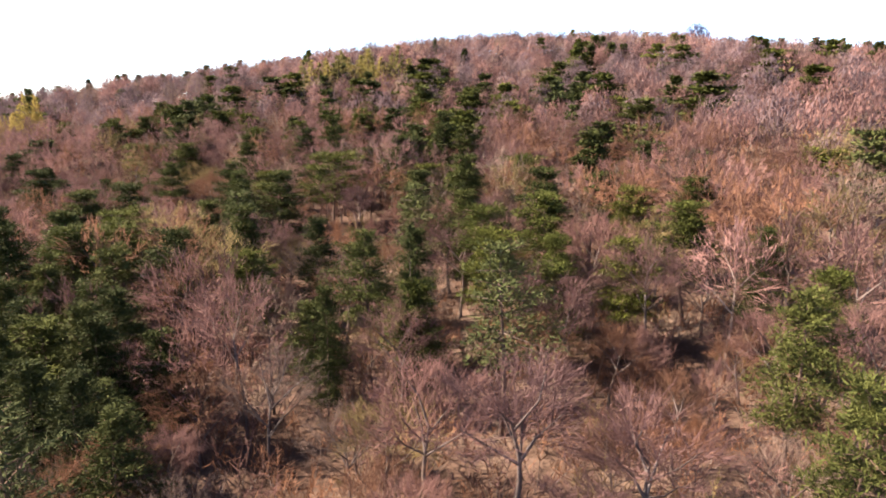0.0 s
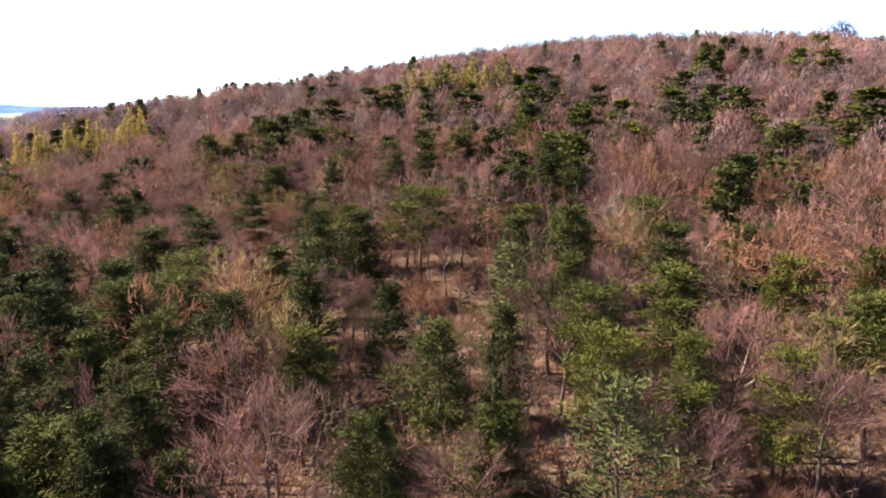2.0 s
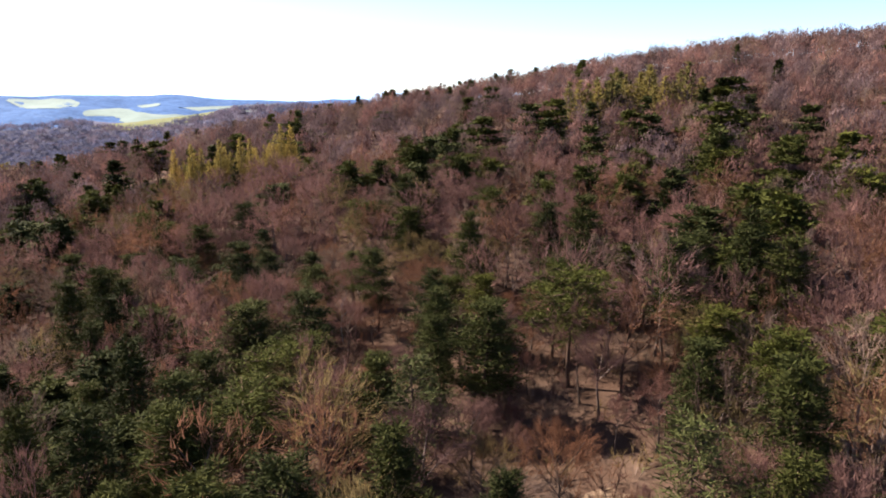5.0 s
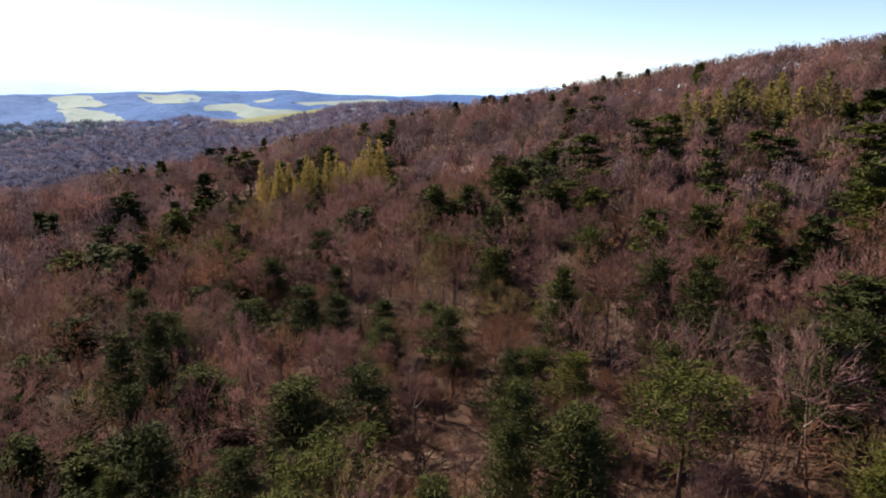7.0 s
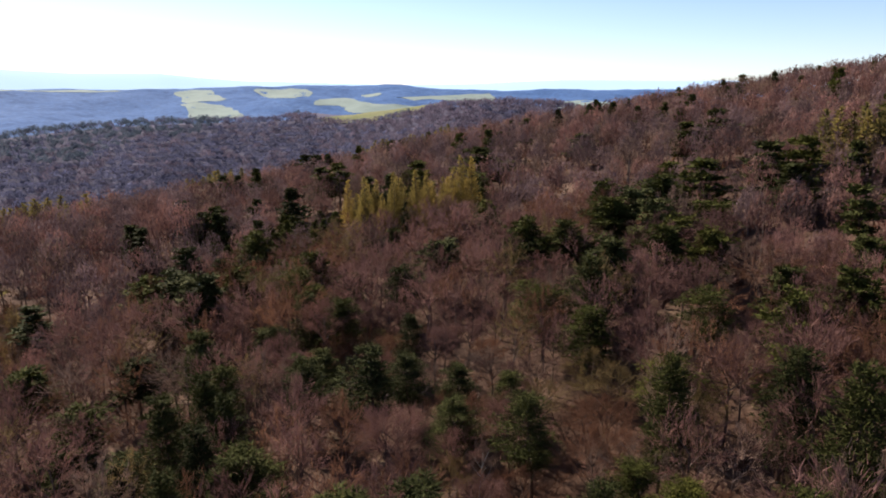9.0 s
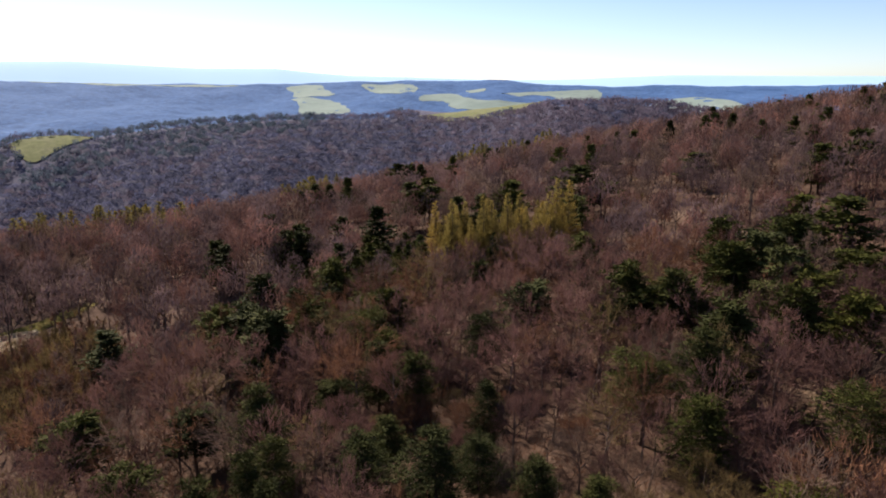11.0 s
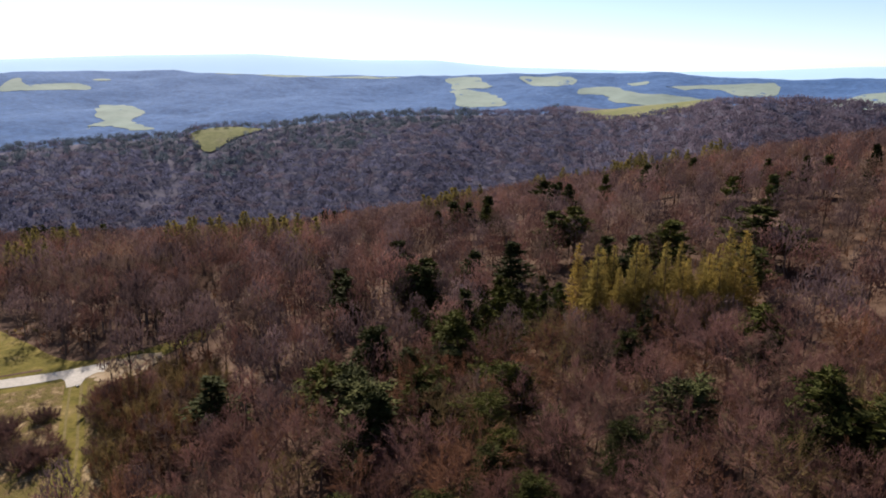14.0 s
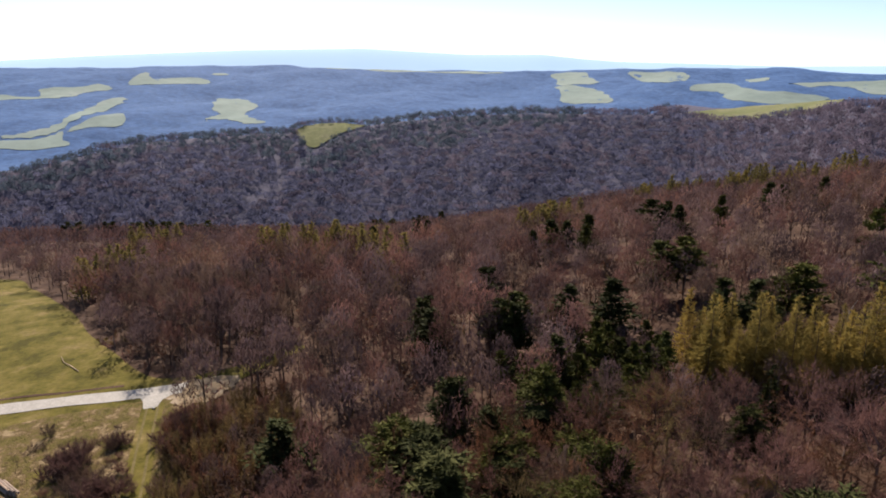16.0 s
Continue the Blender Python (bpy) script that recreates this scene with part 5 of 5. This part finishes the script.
far_larches = Planting([thing("larch_tree", cone_tree(54 + k, 9.6, 2.3, whorls=20, arms=7, tufts=2, blades=3, size=0.8, width=0.27, droop=0.05, rise=0.0, fine=False), (BARK, LARCH_DULL), "yellow-green larch rising in a small clump", "tree", "larch clumps") for k in range(2)])
for x, y in LARCH_CLUMPS:
    for k in range(6):
        ang = 2.4 * k + rng.uniform(0, 1.0)
        far_larches.plant(int(rng.integers(2)), placed(x + 2.0 * math.cos(ang) * k ** 0.6, y + 2.0 * math.sin(ang) * k ** 0.6, rng.uniform(0.85, 1.25), rng.uniform(0.95, 1.2), rng.uniform(0, 360)))
larches.clear()
far_larches.clear()

# the broad lone crown on the skyline, bluish from haze painted into its twigs
lone = thing("skyline_tree", round_tree(58, 14, 6.0, 700, 0.3, 1.3), (BARK, TWIG_HAZED), "great leafless tree on the ridge, its round crown tinted with bluish haze", "tree")
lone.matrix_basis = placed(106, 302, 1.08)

# ---- wood on the ridge across the valley ----
ry_, rr_ = np.meshgrid(np.arange(20, 106, 0.63), np.arange(470, 830, 8.4), indexing="ij")
ry_ = (ry_ + rng.uniform(-0.3, 0.3, ry_.shape)).ravel()
rr_ = (rr_ + rng.uniform(-4, 4, rr_.shape)).ravel()
crest = np.interp(ry_, CREST_YAW, CREST_FAR)
keep = (rr_ < crest + 55) & (rr_ > crest - np.where(ry_ < 60, 235, 290))
keep &= np.abs(ry_ - (79.6 + (725 - rr_) * 0.045)) > np.where((rr_ < 740) & (rr_ > 610), 0.45, -1)
ry_, rr_ = np.radians(ry_[keep]), rr_[keep]
wx, wy = HUB[0] - np.sin(ry_) * rr_, HUB[1] + np.cos(ry_) * rr_
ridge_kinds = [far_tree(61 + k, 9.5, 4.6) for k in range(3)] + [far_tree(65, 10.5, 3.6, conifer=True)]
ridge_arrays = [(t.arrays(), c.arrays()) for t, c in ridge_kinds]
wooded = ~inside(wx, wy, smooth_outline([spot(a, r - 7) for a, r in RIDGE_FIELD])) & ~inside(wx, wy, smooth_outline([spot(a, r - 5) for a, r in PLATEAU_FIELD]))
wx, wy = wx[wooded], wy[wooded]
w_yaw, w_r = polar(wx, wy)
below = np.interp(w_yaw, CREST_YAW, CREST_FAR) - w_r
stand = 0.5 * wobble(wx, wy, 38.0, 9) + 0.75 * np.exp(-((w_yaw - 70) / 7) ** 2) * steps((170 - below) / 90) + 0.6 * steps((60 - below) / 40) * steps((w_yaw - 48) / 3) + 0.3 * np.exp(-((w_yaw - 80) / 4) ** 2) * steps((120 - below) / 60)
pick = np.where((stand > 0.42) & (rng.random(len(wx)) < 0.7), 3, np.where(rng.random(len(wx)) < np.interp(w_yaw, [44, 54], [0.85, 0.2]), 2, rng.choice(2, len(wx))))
# all of this wood's colours hold painted haze
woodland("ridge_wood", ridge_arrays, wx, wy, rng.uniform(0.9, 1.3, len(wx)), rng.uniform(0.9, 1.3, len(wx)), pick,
         [(TWIG_HAZED, TWIG_HAZED)] * 2 + [(TWIG_ROSE_HAZED, TWIG_ROSE_HAZED), (TWIG_HAZED, NEEDLE_HAZED)], "grey-purple leafless woods with painted haze on the ridge across the valley", "woodland", 0.14)

# ---- scrub in the clearing ----
bush_kinds = [thing("bush", bush(71, 2.4, 1.6, 24, 32, 0.042), (BARK, TWIG_MAUVE), "leafless reddish-brown bush in the scrubby clearing", "bush", "bushes of the clearing"),
              thing("bush", bush(72, 3.0, 1.9, 24, 32, 0.038), (BARK, TWIG_GREY), "leafless grey-brown bush in the scrubby clearing", "bush", "bushes of the clearing")]
bushes = Planting(bush_kinds)
SCRUB_BUSHES = [
    (-147.8, 57.3, 0.75), (-144.0, 55.7, 0.60), (-143.8, 56.9, 0.50), (-138.1, 59.1, 0.90), (-135.0, 60.6, 1.20), (-133.6, 61.8, 1.30), (-133.3, 62.8, 1.20), (-131.7, 63.7, 1.00),
    (-133.2, 60.1, 1.00), (-134.6, 58.5, 0.70), (-131.3, 61.7, 1.00), (-138.5, 67.1, 0.80), (-139.5, 66.3, 0.70), (-139.1, 68.2, 0.70), (-144.6, 67.1, 0.45), (-135.2, 67.8, 0.35),
    (-141.4, 64.6, 0.40), (-130.8, 68.3, 0.60), (-128.1, 69.1, 0.60), (-125.2, 69.6, 0.70), (-127.2, 67.4, 0.90), (-126.8, 64.8, 1.20), (-125.8, 66.2, 1.30), (-125.0, 67.6, 1.20),
    (-136.4, 73.2, 0.80), (-135.4, 74.2, 1.00), (-137.1, 75.2, 0.80), (-138.8, 76.0, 0.80), (-139.5, 77.2, 0.70), (-140.6, 78.1, 0.60), (-131.4, 73.5, 0.40), (-123.9, 72.3, 0.80),
]
TRACK_BUSHES = [
    (-128.4, 65.8, 1.35), (-126.8, 63.6, 1.40), (-129.6, 63.4, 1.30), (-124.4, 65.2, 1.30), (-127.6, 61.8, 1.10), (-135.6, 61.9, 1.25), (-137.6, 62.6, 1.05), (-136.4, 60.6, 1.10),
    (-140.9, 75.6, 0.95), (-142.4, 76.4, 0.85), (-140.2, 76.9, 1.00), (-138.4, 74.6, 0.95), (-143.4, 77.6, 0.75), (-141.6, 78.2, 0.90), (-140.0, 67.6, 0.90), (-138.6, 66.6, 0.85),
    (-122.3, 73.3, 1.00), (-130.0, 58.8, 0.40), (-134.4, 66.6, 0.40), (-131.4, 74.4, 1.10), (-132.7, 75.5, 1.20),
]
for x, y, s in SCRUB_BUSHES + TRACK_BUSHES:
    bushes.plant(int(rng.integers(2)), placed(x, y, s, 1.1, rng.uniform(0, 360)))
bushes.clear()
scrub_trees = Planting([thing("scrub_tree", bare_tree(75, 5.2, 2.4, 6, 8, 18), (BARK, TWIG_GREY), "small leafless tree with a spreading crown in the clearing", "tree", "small trees of the clearing")])
scrub_trees.plant(0, placed(-136.0, 62.6, 0.75, 0.95, 260))
scrub_trees.plant(0, placed(-136.6, 59.9, 0.60, 0.95, 8))
scrub_trees.plant(0, placed(-130.9, 65.5, 0.65, 0.95, 145))
scrub_trees.plant(0, placed(-146.8, 57.6, 0.42, 0.95, 270))
scrub_trees.plant(0, placed(-132.2, 67.0, 0.45, 0.95, 306))

# low brush between the bushes
bx, by = scatter(-151, -108, 34, 76, 1.7)
ok = inside(bx, by, SCRUB_LINE) & (wobble(bx, by, 3.4, 14) > 0.2) & (np.abs(by - 70.5 + (bx + 139) * 0.08) > 2.2) & (bx > -149)
brush_kinds = [tuple(s.arrays() for s in bush(85 + k, 2.4, 2.2, 9, 9, 0.07)) for k in range(2)]
n = int(ok.sum())
woodland("low_brush", brush_kinds, bx[ok], by[ok], rng.uniform(0.12, 0.34, n), rng.uniform(0.9, 1.4, n), rng.choice(2, n), [(BARK, TWIG_BROWN), (BARK, TWIG_GREY)], "knee-high reddish-brown brush dotted over the clearing", "brush")

# dense thicket between the track and the wood
kx, ky = scatter(-150, -106, 72, 93, 2.1)
ok = inside(kx, ky, THICKET) & ~inside(kx, ky, GRAVEL_LINE + np.array([1.5, -0.8]))
thicket_kinds = [tuple(s.arrays() for s in bush(91 + k, 4.6, 2.0, 14, 26, 0.065)) for k in range(3)]
n = int(ok.sum())
woodland("thicket", thicket_kinds, kx[ok], ky[ok], rng.uniform(0.75, 1.35, n), rng.uniform(0.9, 1.3, n), rng.choice(3, n, p=[0.5, 0.25, 0.25]), [(BARK, TWIG_BUD), (BARK, TWIG_BROWN), (BARK, TWIG_GREY)], "dense olive-brown leafless thicket beside the farm track", "thicket")

# dry tufts among the scrub
tuft = Shape(90)
tx, ty = scatter(-152, -106, 30, 75, 1.15)
ok = inside(tx, ty, SCRUB_LINE) & (wobble(tx, ty, 5.0, 12) > -0.1) & (np.abs(ty - 70.5) > 2.2)
for x, y, z in zip(tx[ok], ty[ok], land(tx[ok], ty[ok])):
    for _ in range(4):
        tuft.blade(Vector((x, y, z + 0.15)) + Vector((tuft.r.gauss(0, 0.12), tuft.r.gauss(0, 0.12), 0)), (Vector((0, 0, 1)) + tuft.wild(0.45)).normalized(), tuft.r.uniform(0.2, 0.45), 0.06)
DRY_GRASS = plant_material("dry_grass", (0.12, 0.09, 0.045), (0.17, 0.13, 0.075), (0.23, 0.18, 0.11))
tagged(new("dry_grass_tufts", mesh_from("dry_grass_tufts", *tuft.arrays(), (DRY_GRASS,))), "pale dry grass tufts over the rough clearing", "grass", kind="stuff")

# cut logs, a fallen branch and a kerb stone
LOG = plant_material("cut_wood", (0.16, 0.12, 0.095), (0.24, 0.19, 0.15), (0.32, 0.26, 0.21))


def pole(name, line, radii, label, category, group=""):
    s = Shape(95 + len(line))
    pts = [Vector((x, y, height(x, y) + lift)) for x, y, lift in line]
    side = (pts[-1] - pts[0]).cross(Vector((0, 0, 1))).normalized()
    for p, rad in zip(pts, radii):
        for k in range(8):
            a = math.tau * k / 8
            s.v.append(tuple(p + (side * math.cos(a) + Vector((0, 0, 1)) * math.sin(a)) * rad))
    for m in range(len(pts) - 1):
        for k in range(8):
            a, c = m * 8 + k, m * 8 + (k + 1) % 8
            s.f += [(a, c, c + 8), (a, c + 8, a + 8)]
    n = (len(pts) - 1) * 8
    for k in range(1, 7):
        s.f += [(0, k + 1, k), (n, n + k, n + k + 1)]
    return tagged(new(name, mesh_from(name, *s.arrays(), (LOG,))), label, category, group)


for k in range(6):
    x0, y0 = -136.5 + 0.5 * (k % 3), 52.0 + 0.62 * (k % 3) + 0.3 * (k // 3)
    pole("cut_log", [(x0, y0, 0.36 + 0.36 * (k // 3)), (x0 + 4.2, y0 + 2.4, 0.36 + 0.36 * (k // 3))], (0.2, 0.18), "pale cut log lying in a small pile", "log", "cut logs")
pole("fallen_branch", [(-184.5, 54.4, 0.3), (-181, 55.2, 0.28), (-177.5, 57.0, 0.3), (-173.8, 58.6, 0.26)], (0.03, 0.07, 0.1, 0.09), "long pale fallen branch lying on the meadow", "branch")
stone = bmesh.new()
bmesh.ops.create_cube(stone, size=1.0, matrix=Matrix.Diagonal((0.7, 0.4, 0.26, 1)))
bmesh.ops.bevel(stone, geom=stone.edges[:], offset=0.04, segments=2, affect="EDGES")
stone_mesh = bpy.data.meshes.new("kerb_stone")
stone.to_mesh(stone_mesh)
stone.free()
stone_mesh.materials.append(ROAD)
kerb = tagged(new("kerb_stone", stone_mesh), "pale concrete kerb stone at the end of the track", "stone")
kerb.matrix_basis = pose(-148.9, 72.1, height(-148.9, 72.1) + 0.24, 0, 0, 20)
